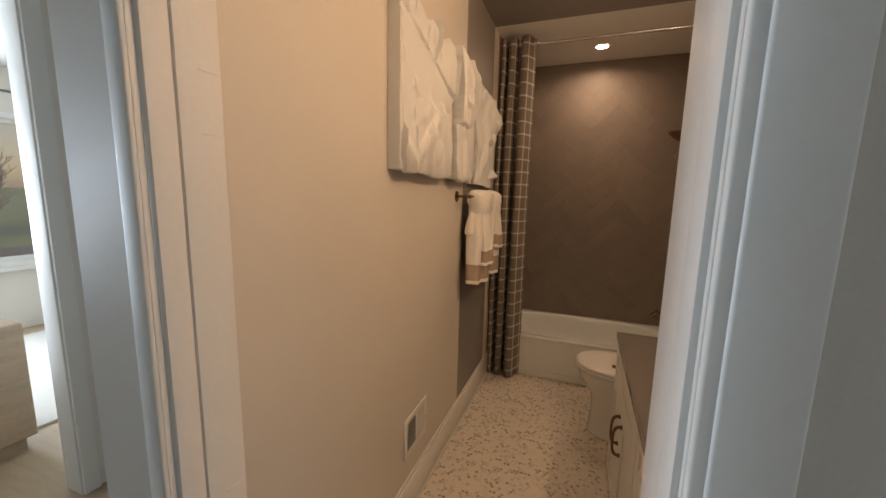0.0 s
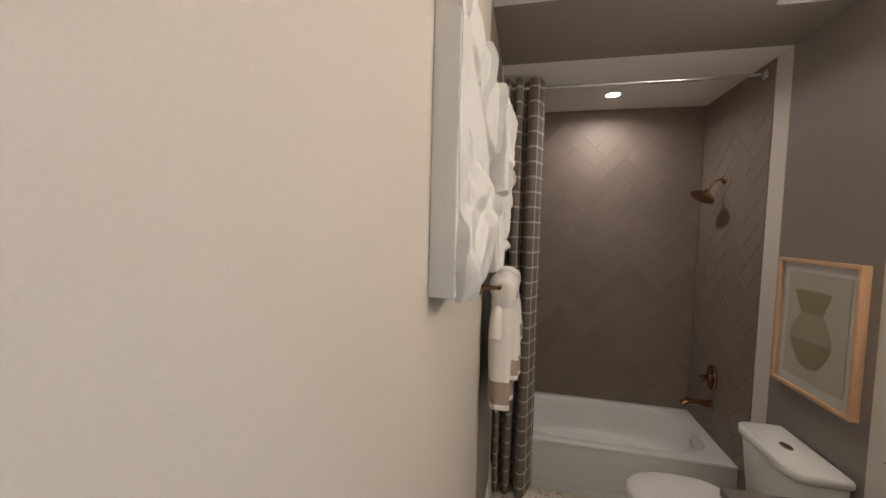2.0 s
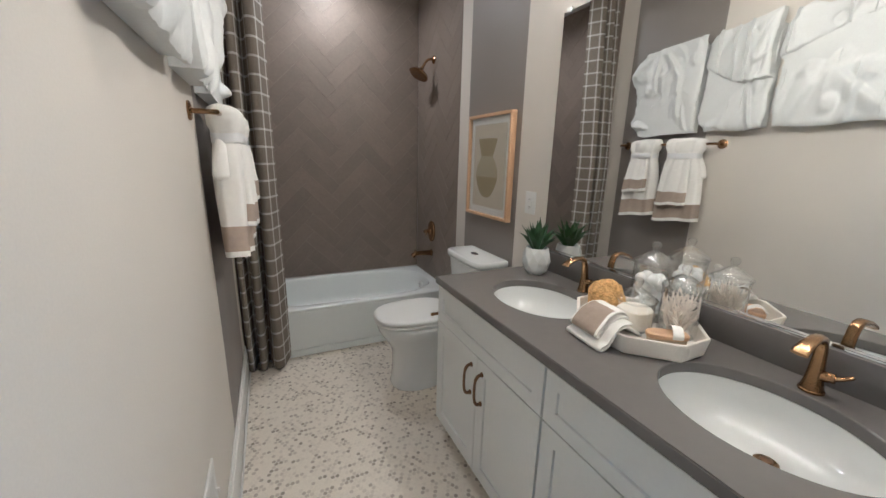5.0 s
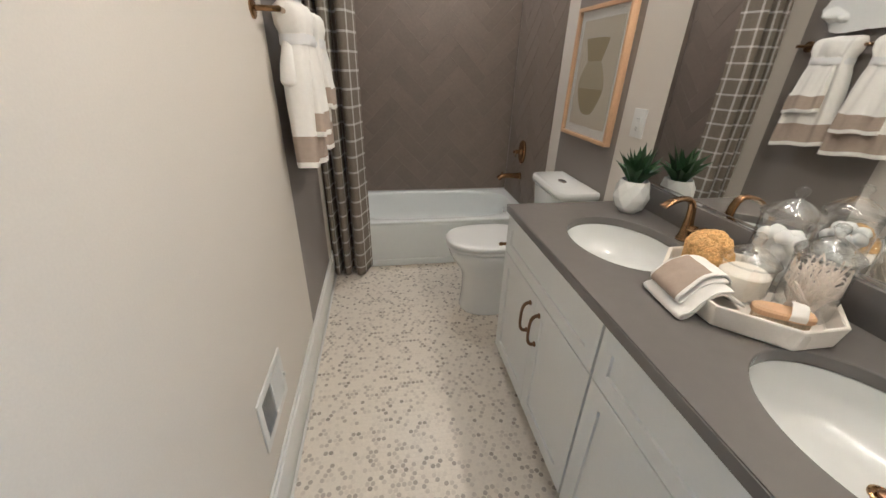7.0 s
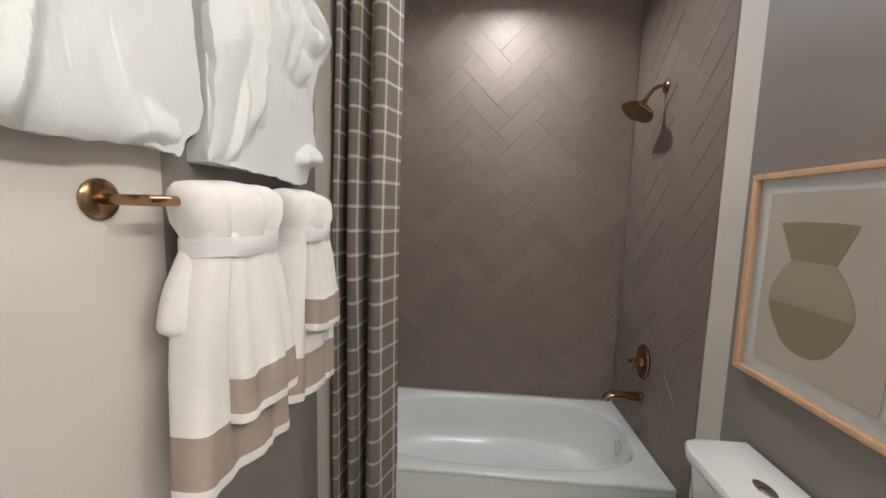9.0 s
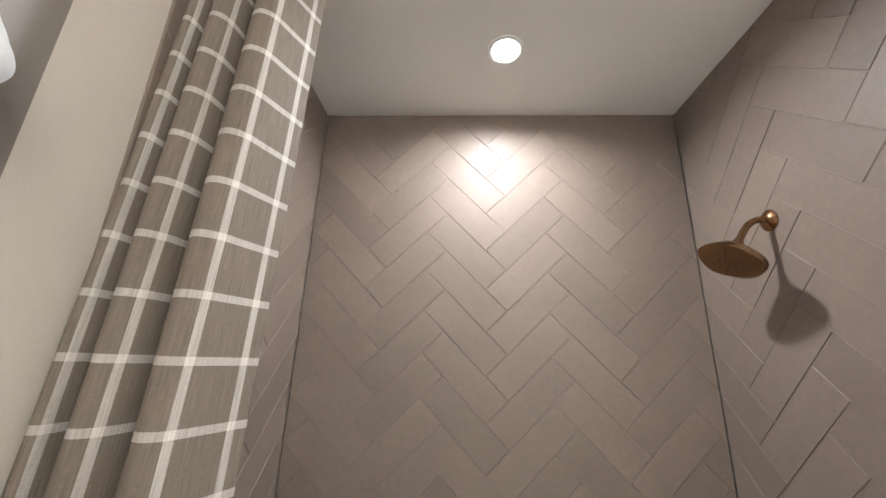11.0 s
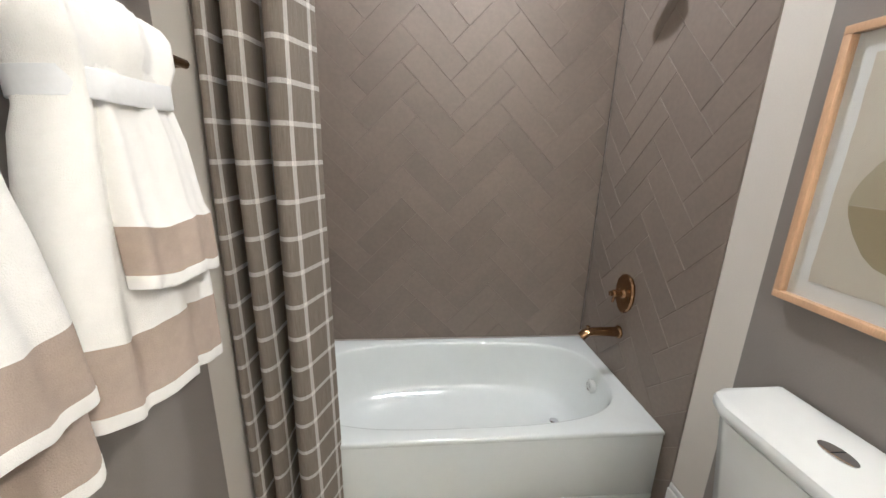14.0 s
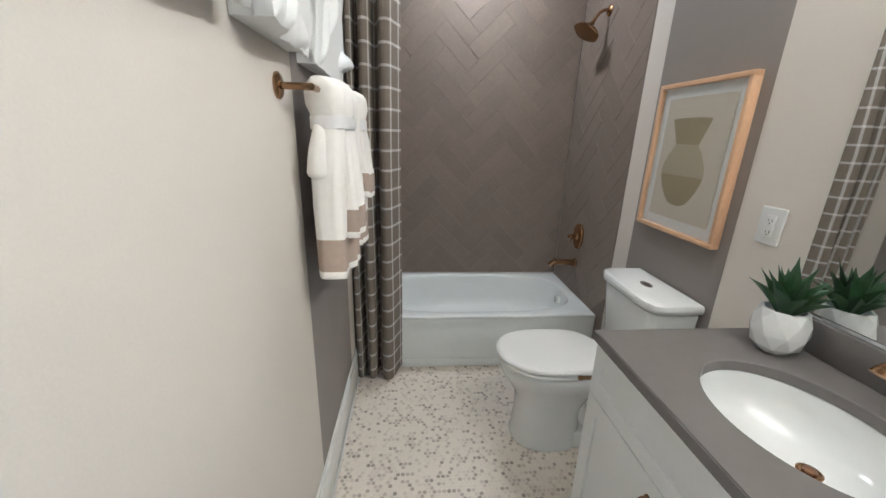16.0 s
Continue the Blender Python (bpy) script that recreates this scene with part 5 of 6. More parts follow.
wall_panel(2.222, 2.725, 1.590, 2.222, 17, [],
           [(0.24, 0.18, 0.28, 0.62, 0.036, 0.09), (0.28, 0.62, 0.52, 0.90, 0.026, 0.10), (0.66, 0.52, 0.62, 0.88, 0.026, 0.08), (0.98, 0.12, 0.72, 0.10, 0.030, 0.09), (0.80, 0.34, 0.58, 0.44, -0.020, 0.10), (0.12, 0.05, 0.2, 0.3, 0.020, 0.08), (0.98, 0.66, 0.80, 0.90, 0.026, 0.10)],
           [(0.90, 0.13, 0.07, 0.030), (0.76, 0.52, 0.06, 0.030), (0.88, 0.68, 0.06, 0.020), (0.86, 0.41, 0.06, -0.016), (0.70, 0.24, 0.10, -0.014), (0.15, 0.80, 0.06, 0.016), (0.30, 0.42, 0.05, -0.018)],
           {"left": ((0, 0.0), (0.2, 0.02), (0.5, 0.0), (1, 0.02)), "right": ((0, -0.10), (0.04, -0.06), (0.10, 0.01), (0.17, 0.03), (0.22, -0.01), (0.28, -0.035), (0.48, -0.03), (0.56, 0.0), (0.64, 0.04), (0.70, 0.065), (0.76, 0.04), (0.86, -0.03), (1, -0.14)),
            "low": ((0, 0.02), (0.4, 0.01), (0.75, -0.01), (0.9, 0.0), (1, 0.06)), "high": ((0, 0.0), (0.4, -0.02), (1, -0.06))}, "white folded plaster relief panel above the towels")


# ---- air register ----
def register():
    r = thing("air_register", (XL, 1.505, 0.4), "white metal wall air register with vertical louvres", "air vent")
    r.location = (0, 0, 0)
    y0, y1, z0, z1 = 1.378, 1.63, 0.302, 0.50
    bm = bmesh.new()
    for lo, hi in (((y0, z0), (y1, z0 + 0.028)), ((y0, z1 - 0.028), (y1, z1)), ((y0, z0 + 0.028), (y0 + 0.028, z1 - 0.028)), ((y1 - 0.028, z0 + 0.028), (y1, z1 - 0.028))):
        box(bm, (XL + 0.0005, *lo), (XL + 0.007, *hi), 0.0015)
    part("frame", bm, WHITE, r)
    # no hollow here: a flat black sheet gives the darkness behind the louvres
    part("duct_shade", B((XL + 0.0006, y0 + 0.026, z0 + 0.026), (XL + 0.0016, y1 - 0.026, z1 - 0.026)), BLACK, r)
    ym = (y0 + y1) / 2
    part("divider", B((XL + 0.001, ym - 0.004, z0 + 0.027), (XL + 0.007, ym + 0.004, z1 - 0.027)), WHITE, r)
    for k in range(24):
        y = y0 + 0.033 + (y1 - y0 - 0.066) * k / 23
        if abs(y - ym) < 0.006:
            continue
        lean = -0.0035 if y < ym else 0.0035
        bm = bmesh.new()
        loft(bm, [[(XL + 0.002, y - 0.0005, z0 + 0.027), (XL + 0.002, y + 0.0005, z0 + 0.027), (XL + 0.0065, y + lean + 0.0005, z0 + 0.027), (XL + 0.0065, y + lean - 0.0005, z0 + 0.027)],
                  [(XL + 0.002, y - 0.0005, z1 - 0.027), (XL + 0.002, y + 0.0005, z1 - 0.027), (XL + 0.0065, y + lean + 0.0005, z1 - 0.027), (XL + 0.0065, y + lean - 0.0005, z1 - 0.027)]])
        part("louvre", bm, WHITE, r, smooth=False)
    part("lever", B((XL + 0.006, y1 - 0.018, z0 + 0.085), (XL + 0.016, y1 - 0.012, z0 + 0.10), 0.001), WHITE, r)


register()


def paper_holder():
    h = thing("paper_holder", (0.3, VY1, 0.63), "bronze paper holder arm on the vanity side", "paper holder")
    h.location = (0, 0, 0)
    z, y = 0.632, VY1 + 0.055
    part("flange", lathe(bmesh.new(), [(0.022, 0.0005), (0.022, 0.006), (0.012, 0.010)], (0.33, VY1 - 0.001, z), 24, "y"), BRONZE, h)
    part("post", lathe(bmesh.new(), [(0.008, 0.008), (0.008, 0.055)], (0.33, VY1, z), 16, "y"), BRONZE, h)
    part("arm", lathe(bmesh.new(), [(0.006, 0.155), (0.0085, 0.158), (0.0085, 0.170), (0.007, 0.173), (0.007, 0.34)], (0, y, z), 16, "x"), BRONZE, h)


paper_holder()


# ---- counter things ----
def plant():
    px, py = 0.640, 1.905
    p = thing("potted_plant", (px, py, COUNTER), "green succulent in a faceted white pot", "plant")
    bm = bmesh.new()
    rnd = random.Random(1)
    n = 9
    loops = []
    for k, (r, h) in enumerate(((0.036, 0.0), (0.058, 0.022), (0.070, 0.062), (0.066, 0.104), (0.055, 0.132))):
        loops.append([(r * math.cos(2 * math.pi * (i + 0.5 * (k % 2)) / n), r * math.sin(2 * math.pi * (i + 0.5 * (k % 2)) / n), h + (0.002 if 0 < k < 4 else 0) * (-1) ** i) for i in range(n)])
    rows = [[bm.verts.new(q) for q in lp] for lp in loops]
    for j in range(len(rows) - 1):
        for i in range(n):
            a, b, c, d = rows[j][i], rows[j][(i + 1) % n], rows[j + 1][(i + 1) % n], rows[j + 1][i]
            if j % 2 == 0:
                bm.faces.new((a, b, d)), bm.faces.new((b, c, d))
            else:
                bm.faces.new((a, b, c)), bm.faces.new((a, c, d))
    inner = [bm.verts.new((v.co.x * 0.88, v.co.y * 0.88, v.co.z)) for v in rows[-1]]
    deep = [bm.verts.new((v.co.x * 0.86, v.co.y * 0.86, v.co.z - 0.02)) for v in rows[-1]]
    for i in range(n):
        bm.faces.new((rows[-1][i], rows[-1][(i + 1) % n], inner[(i + 1) % n], inner[i]))
        bm.faces.new((inner[i], inner[(i + 1) % n], deep[(i + 1) % n], deep[i]))
    bm.faces.new(deep), bm.faces.new(rows[0][::-1])
    part("pot", bm, PORC, p, "white faceted ceramic pot", smooth=False)
    k = 0
    for ring, cnt, ln, tilt in ((0, 9, 0.125, 0.95), (1, 8, 0.145, 0.60), (2, 6, 0.155, 0.26)):
        for i in range(cnt):
            a = 2 * math.pi * (i + 0.37 * ring) / cnt + rnd.uniform(-0.12, 0.12)
            tl, ll = tilt + rnd.uniform(-0.12, 0.12), ln * rnd.uniform(0.85, 1.1)
            out, side = Vector((math.cos(a), math.sin(a), 0)), Vector((-math.sin(a), math.cos(a), 0))
            loops, pos, ang = [], Vector((0, 0, 0.116)) + out * (0.014 - 0.003 * ring), tl * 0.55
            m = 9
            for q in range(m):
                f = q / (m - 1)
                w = 0.022 * (0.55 + 1.5 * f * (1 - f) * 1.6 - 0.5 * f) * (1 - f ** 4) + 0.0006
                dirv = out * math.sin(ang) + Vector((0, 0, math.cos(ang)))
                nrm = out * -math.cos(ang) + Vector((0, 0, math.sin(ang)))
                loops.append([pos + side * w + nrm * w * 0.30, pos + side * w * 0.4 + nrm * -w * 0.12, pos - side * w * 0.4 + nrm * -w * 0.12, pos - side * w + nrm * w * 0.30, pos - nrm * w * 0.42])
                pos = pos + dirv * (ll / (m - 1))
                ang += tl * 0.09 * (1.0 if f < 0.7 else -0.6)
            bm = bmesh.new()
            loft(bm, loops)
            part("leaf", bm, LEAF, p, angle=60)
            k += 1


plant()

TRAY_C = Vector((0.533, 1.258, COUNTER))
TRAY_M = Matrix.Translation(TRAY_C) @ Matrix.Rotation(radians(0), 4, "Z")


def octo(a, b, cut, z):
    return [(a, -b + cut, z), (a, b - cut, z), (a - cut, b, z), (-a + cut, b, z), (-a, b - cut, z), (-a, -b + cut, z), (-a + cut, -b, z), (a - cut, -b, z)]


def tray():
    bm = bmesh.new()
    a, b, c = 0.165, 0.202, 0.108
    loft(bm, [octo(a - 0.012, b - 0.012, c - 0.004, 0.0), octo(a - 0.008, b - 0.008, c - 0.003, 0.004), octo(a, b, c, 0.058), octo(a - 0.009, b - 0.009, c - 0.004, 0.058), octo(a - 0.016, b - 0.016, c - 0.006, 0.012)])
    bmesh.ops.bevel(bm, geom=[e for e in bm.edges], offset=0.0018, segments=2, affect="EDGES")
    t = solid("tray", bm, CERAM, "cream ceramic octagonal tray on the countertop", "tray")
    t.matrix_world = TRAY_M


tray()


def jar(x, y, r, h, label, fill):
    j = thing("apothecary_jar", (x, y, COUNTER + 0.0125), label, "jar", "glass jars on the tray")
    bm = bmesh.new()
    w = 0.0022
    out = [(r * 0.55, 0.0), (r * 0.90, 0.004), (r * 0.98, 0.012), (r, h * 0.3), (r, h * 0.86), (r * 1.03, h * 0.95), (r * 1.06, h)]
    inn = [(r * 1.06 - w, h), (r * 1.02 - w, h * 0.95)]
    lathe(bm, out + inn, (0, 0, 0), 36, cap1=False)
    g = part("glass_body", bm, GLASS, j, angle=70)
    g.visible_shadow = False
    bm = bmesh.new()
    dome = [(r * 1.10, h + 0.001), (r * 1.12, h + 0.004), (r * 1.05, h + 0.010), (r * 0.75, h + 0.022), (r * 0.45, h + 0.036), (0.010, h + 0.044), (0.008, h + 0.049), (0.013, h + 0.056), (0.015, h + 0.064), (0.012, h + 0.072), (0.004, h + 0.076)]
    lathe(bm, [(r * 1.0, h + 0.003)] + dome, (0, 0, 0), 36, cap0=False)
    g = part("lid", bm, GLASS, j, "domed glass lid with ball knob", angle=70)
    g.visible_shadow = False
    if fill == "salts":
        bm = bmesh.new()
        lathe(bm, [(r * 0.5, 0.0085), (r * 0.88, 0.012), (r - 0.004, 0.02), (r - 0.004, h * 0.70), (r - 0.008, h * 0.74), (r * 0.4, h * 0.77)], (0, 0, 0), 32)
        part("bath_salts", bm, SALT, j, "cream bath salts")
    elif fill == "cotton":
        rnd = random.Random(4)
        for k in range(46):
            a, q = rnd.uniform(0, 6.28), (r - 0.0225) * math.sqrt(rnd.random())
            z = 0.026 + (h * 0.80 - 0.03) * k / 45
            bm = bmesh.new()
            bmesh.ops.create_icosphere(bm, subdivisions=2, radius=0.0185)
            for v in bm.verts:
                v.co *= 1 + 0.16 * noise.noise(v.co * 90 + Vector((k, 0, 0)))
                v.co += Vector((q * math.cos(a), q * math.sin(a), z))
            part("cotton_ball", bm, COTTON, j, angle=80)
    else:
        rnd = random.Random(6)
        bm = bmesh.new()
        for k in range(46):
            a, q = rnd.uniform(0, 6.28), (r - 0.014) * math.sqrt(rnd.random())
            p = Vector((q * math.cos(a) * 0.6, q * math.sin(a) * 0.6, 0.012 + 0.02 * rnd.random()))
            pts, d = [p], Vector((rnd.uniform(-0.35, 0.35), rnd.uniform(-0.35, 0.35), 1)).normalized()
            for s in range(5):
                d = (d + Vector((rnd.uniform(-0.5, 0.5), rnd.uniform(-0.5, 0.5), rnd.uniform(-0.2, 0.3)))).normalized()
                nx = pts[-1] + d * h * 0.16
                lim = r - 0.007
                if nx.xy.length > lim:
                    nx.xy = nx.xy.normalized() * lim
                nx.z = min(max(nx.z, 0.012), h * 0.93)
                pts.append(nx)
            sweep(bm, pts, [0.0036, 0.0036, 0.0034, 0.0032, 0.0028, 0.0020], 5)
            for q2 in (2, 3, 4):
                e = pts[q2] + Vector((rnd.uniform(-1, 1), rnd.uniform(-1, 1), rnd.uniform(0, 1))).normalized() * 0.014
                if e.xy.length < r - 0.006:
                    sweep(bm, [pts[q2], (pts[q2] + e) / 2 + Vector((0, 0, 0.001)), e], [0.0018, 0.0016, 0.0010], 5)
        tagged(part("coral_twigs", bm, CORAL, j, "tangle of pale dried coral twigs"), kind="stuff")
    return j


jar(0.528, 1.262, 0.058, 0.100, "glass apothecary jar of cream bath salts", "salts")
jar(0.645, 1.302, 0.059, 0.200, "tall glass apothecary jar of cotton balls", "cotton")
jar(0.614, 1.172, 0.056, 0.158, "glass apothecary jar of dried coral twigs", "coral")



def sponge():
    bm = bmesh.new()
    bmesh.ops.create_icosphere(bm, subdivisions=6, radius=0.056)
    for v in bm.verts:
        n1 = v.co.normalized()
        k = 1 + 0.10 * noise.noise(n1 * 1.8) + 0.05 * noise.noise(n1 * 5)
        k -= 0.10 * max(0, noise.noise(n1 * 13) + 0.05) + 0.05 * abs(noise.noise(n1 * 26))
        v.co = Vector((n1.x * 0.054, n1.y * 0.064, n1.z * 0.070)) * k
    zmin = min(v.co.z for v in bm.verts)
    for v in bm.verts:
        v.co += Vector((0.508, 1.362, COUNTER + 0.0125 - zmin))
    solid("sea_sponge", bm, SPONGE, "porous golden natural sea sponge in the tray", "sponge")


sponge()


def washcloth():
    """Folded cloth, hanging over the tray's rim onto the counter."""
    t = thing("washcloth", (0.40, 1.24, COUNTER), "folded white washcloth with taupe band over the tray edge", "washcloth")
    t.location = (0, 0, 0)

    def folded(name, pts, y0, y1, th, band, skew, taper, seed):
        # a strip of cloth along pts (x, z), as wide as y0 to y1
        line = curve_pts([(x, 0, COUNTER + z) for x, z in pts], 6)
        n = len(line)
        M = 16
        bm = bmesh.new()
        rows = []
        for i, p in enumerate(line):
            u = i / (n - 1)
            q0, q1 = Vector(line[max(0, i - 1)]), Vector(line[min(n - 1, i + 1)])
            d = (q1 - q0).normalized()
            nrm = Vector((-d.z, 0, d.x))
            up, lo = [], []
            for j in range(M + 1):
                v = j / M
                k = 1 - taper * max(0, u - 0.6) * 2.5
                y = (y0 + y1) / 2 + (v - 0.5) * (y1 - y0) * k
                e = min(v, 1 - v) * M
                half = th / 2 * (1.0 if e >= 1 else 0.45)
                w = 0.0022 * noise.noise(Vector((p[0] * 45, y * 45, seed + u * 2)))
                base = Vector(p) + Vector((skew * (v - 0.5), y + 0.003 * noise.noise(Vector((u * 7, seed, 1))), w))
                up.append(bm.verts.new(base + nrm * half))
                lo.append(bm.verts.new(base - nrm * half))
            rows.append(up + lo[::-1])
        m = len(rows[0])
        for i in range(n - 1):
            u = i / (n - 1)
            for j in range(m):
                f = bm.faces.new((rows[i][j], rows[i][(j + 1) % m], rows[i + 1][(j + 1) % m], rows[i + 1][j]))
                jj = j if j <= M else m - 1 - j
                f.material_index = 1 if band and band[0] < u < band[1] and 1 <= jj < M - 1 else 0
        bm.faces.new(rows[0]), bm.faces.new(rows[-1][::-1])
        bmesh.ops.recalc_face_normals(bm, faces=bm.faces)
        part(name, bm, [TERRY, BANDF], t, angle=60)

    folded("lower_fold", [(0.490, 0.026), (0.465, 0.040), (0.430, 0.062), (0.398, 0.0635), (0.374, 0.046), (0.350, 0.018), (0.334, 0.0058), (0.322, 0.0062), (0.319, 0.0115), (0.326, 0.0165), (0.345, 0.026), (0.371, 0.055), (0.400, 0.0725), (0.440, 0.071)], 1.192, 1.345, 0.009, None, 0.014, 0.0, 1)
    folded("upper_fold", [(0.450, 0.079), (0.415, 0.083), (0.385, 0.074), (0.360, 0.052), (0.342, 0.034), (0.332, 0.034), (0.329, 0.044), (0.337, 0.056), (0.360, 0.075), (0.388, 0.093), (0.420, 0.099), (0.452, 0.090), (0.480, 0.066), (0.497, 0.042)], 1.222, 1.340, 0.0085, (0.40, 0.74), 0.012, 0.35, 5)


washcloth()


def nail_brush():
    b = thing("nail_brush", (0.52, 1.135, COUNTER + 0.0125), "wooden bristle brush with a canvas strap in the tray", "brush")
    b.matrix_world = pose(0.508, 1.132, COUNTER + 0.0125, 0, 0, -36)
    bm = bmesh.new()
    loft(bm, [oval(0, 0, 0.056, 0.023, 0.032, 40, 3), oval(0, 0, 0.058, 0.025, 0.035, 40, 3), oval(0, 0, 0.058, 0.025, 0.045, 40, 3), oval(0, 0, 0.054, 0.021, 0.049, 40, 3)])
    part("handle_block", bm, ASH, b)
    bm = bmesh.new()
    rnd = random.Random(3)
    for i in range(17):
        for j in range(6):
            x, y = -0.048 + 0.006 * i, -0.016 + 0.0064 * j
            sweep(bm, [(x, y, 0.033), (x + rnd.uniform(-0.002, 0.002), y + rnd.uniform(-0.002, 0.002), 0.0)], [0.0016, 0.0020], 5)
    tagged(part("bristles", bm, BRISTLE, b), kind="stuff")
    bm = bmesh.new()
    pts = [(0.020, -0.027, 0.038), (0.020, -0.026, 0.052), (0.022, 0.0, 0.068), (0.020, 0.026, 0.054), (0.020, 0.027, 0.038)]
    sweep(bm, curve_pts(pts, 6), 0.015, 12, 0.11)
    part("strap", bm, TERRY, b, "white canvas strap")


nail_brush()


# ---- bedroom things seen through the doorway ----
def dresser():
    d = thing("dresser", (-3.4, 0.85, 0), "low wooden dresser with a dark base", "dresser")
    d.location = (0, 0, 0)
    x0, x1, y0, y1 = -3.45, -2.95, -0.6, 1.02
    part("body", B((x0, y0, 0.09), (x1, y1, 0.77), 0.012, 3), DRESS, d)
    part("plinth", B((x0 + 0.04, y0 + 0.04, 0), (x1 - 0.04, y1 - 0.04, 0.089)), DRESS, d)


dresser()
tagged(finish("rug", B((-5.3, 0.2, -0.0035), (-3.2, 3.2, 0.012), 0.005), RUG), "pale woven bedroom rug", "rug")


def cushion():
    bm = bmesh.new()
    bmesh.ops.create_uvsphere(bm, u_segments=24, v_segments=14, radius=1)
    for v in bm.verts:
        n1 = v.co.copy()
        v.co = Vector((-4.3 + 0.22 * math.copysign(abs(n1.x) ** 0.7, n1.x), 2.05 + 0.26 * math.copysign(abs(n1.y) ** 0.7, n1.y), 0.212 + 0.2 * n1.z + 0.01 * noise.noise(n1 * 4)))
    c = solid("floor_cushion", bm, RUG, "grey tasselled floor cushion on the rug", "cushion")
    part("tassel", sweep(bmesh.new(), [(-4.1, 1.80, 0.22), (-4.08, 1.775, 0.17), (-4.08, 1.77, 0.10)], [0.006, 0.012, 0.016], 8), RUG, c)


cushion()
solid("curtain_rod", lathe(bmesh.new(), [(0.012, -0.4), (0.012, 2.6)], (WX + 0.012, 0, 2.46), 14, "y"), NICKEL, "dark metal curtain rod above the window", "curtain rod")

# ---- outdoors ----
bm = bmesh.new()
bmesh.ops.create_grid(bm, x_segments=40, y_segments=40, size=400)
for v in bm.verts:
    v.co.x -= 250
    v.co.z = -3.2 - 0.02 * abs(noise.noise(v.co * 0.02)) 
tagged(finish("ground", bm, GRASS), "green lawn outside the window", "lawn", kind="structure")
tagged(finish("road", B((-40, -300, -3.3), (-34, 300, -3.15)), ASPH, smooth=False), "grey asphalt street", "road", kind="structure")


def house(x, y, w):
    h = thing("house", (x, y, -3.2), "white sided two-storey house with dark roof", "house")
    z = -3.3
    h.location = (0, 0, 0)
    part("wall", B((x - 8, y - w / 2, z), (x, y + w / 2, z + 6)), SIDING, h, smooth=False)
    bm = bmesh.new()
    loft(bm, [[(x + 0.6, y - w / 2 - 0.5, z + 5.9), (x - 4, y - w / 2 - 0.5, z + 8.6), (x - 8.6, y - w / 2 - 0.5, z + 5.9)], [(x + 0.6, y + w / 2 + 0.5, z + 5.9), (x - 4, y + w / 2 + 0.5, z + 8.6), (x - 8.6, y + w / 2 + 0.5, z + 5.9)]])
    part("roof", bm, ROOF, h, smooth=False)
    for zz in (z + 1.0, z + 3.9):
        for k in range(4):
            yy = y - w / 2 + w * (k + 0.5) / 4
            wn2 = part("window", B((x, yy - 0.55, zz), (x + 0.06, yy + 0.55, zz + 1.4)), SIDING, h, smooth=False)
            part("pane", B((x + 0.06, yy - 0.45, zz + 0.1), (x + 0.07, yy + 0.45, zz + 1.3)), ROOF, wn2, smooth=False)


house(-48, 9, 13)
house(-50, 30, 12)


def tree(x, y, hgt, seed):
    rnd = random.Random(seed)
    t = thing("tree", (x, y, -3.25), "bare branching tree in early spring", "tree")
    t.location = (0, 0, 0)
    bm = bmesh.new()
    twigs = bmesh.new()

    def limb(p, d, ln, r, lvl):
        pts = [p]
        for k in range(4):
            d = (d + Vector((rnd.uniform(-1, 1), rnd.uniform(-1, 1), rnd.uniform(-0.1, 0.5))) * 0.16).normalized()
            pts.append(pts[-1] + d * ln / 4)
        sweep(bm if lvl < 2 else twigs, pts, [r, r * 0.9, r * 0.8, r * 0.68, r * 0.55], 6 if lvl < 2 else 4)
        if lvl < 4:
            for k in range(4 if lvl else 6):
                q = pts[rnd.choice((2, 3, 4))] if lvl else pts[rnd.choice((2, 3, 3, 4, 4))]
                a = rnd.uniform(0, 6.28)
                limb(q, (d + Vector((math.cos(a), math.sin(a), rnd.uniform(0.1, 0.6))) * 0.85).normalized(), ln * rnd.uniform(0.5, 0.68), r * 0.5, lvl + 1)
    limb(Vector((x, y, -3.35)), Vector((0, 0, 1)), hgt * 0.42, hgt * 0.022, 0)
    part("trunk", bm, BARK, t)
    tagged(part("crown", twigs, BARK, t), kind="stuff")


tree(-30, 9.5, 9, 1)
tree(-60, 16, 12, 2)
tree(-33, 3.5, 8, 3)


# ---- floor mosaic ----
PITCH, DOT = 0.0205, 0.0096


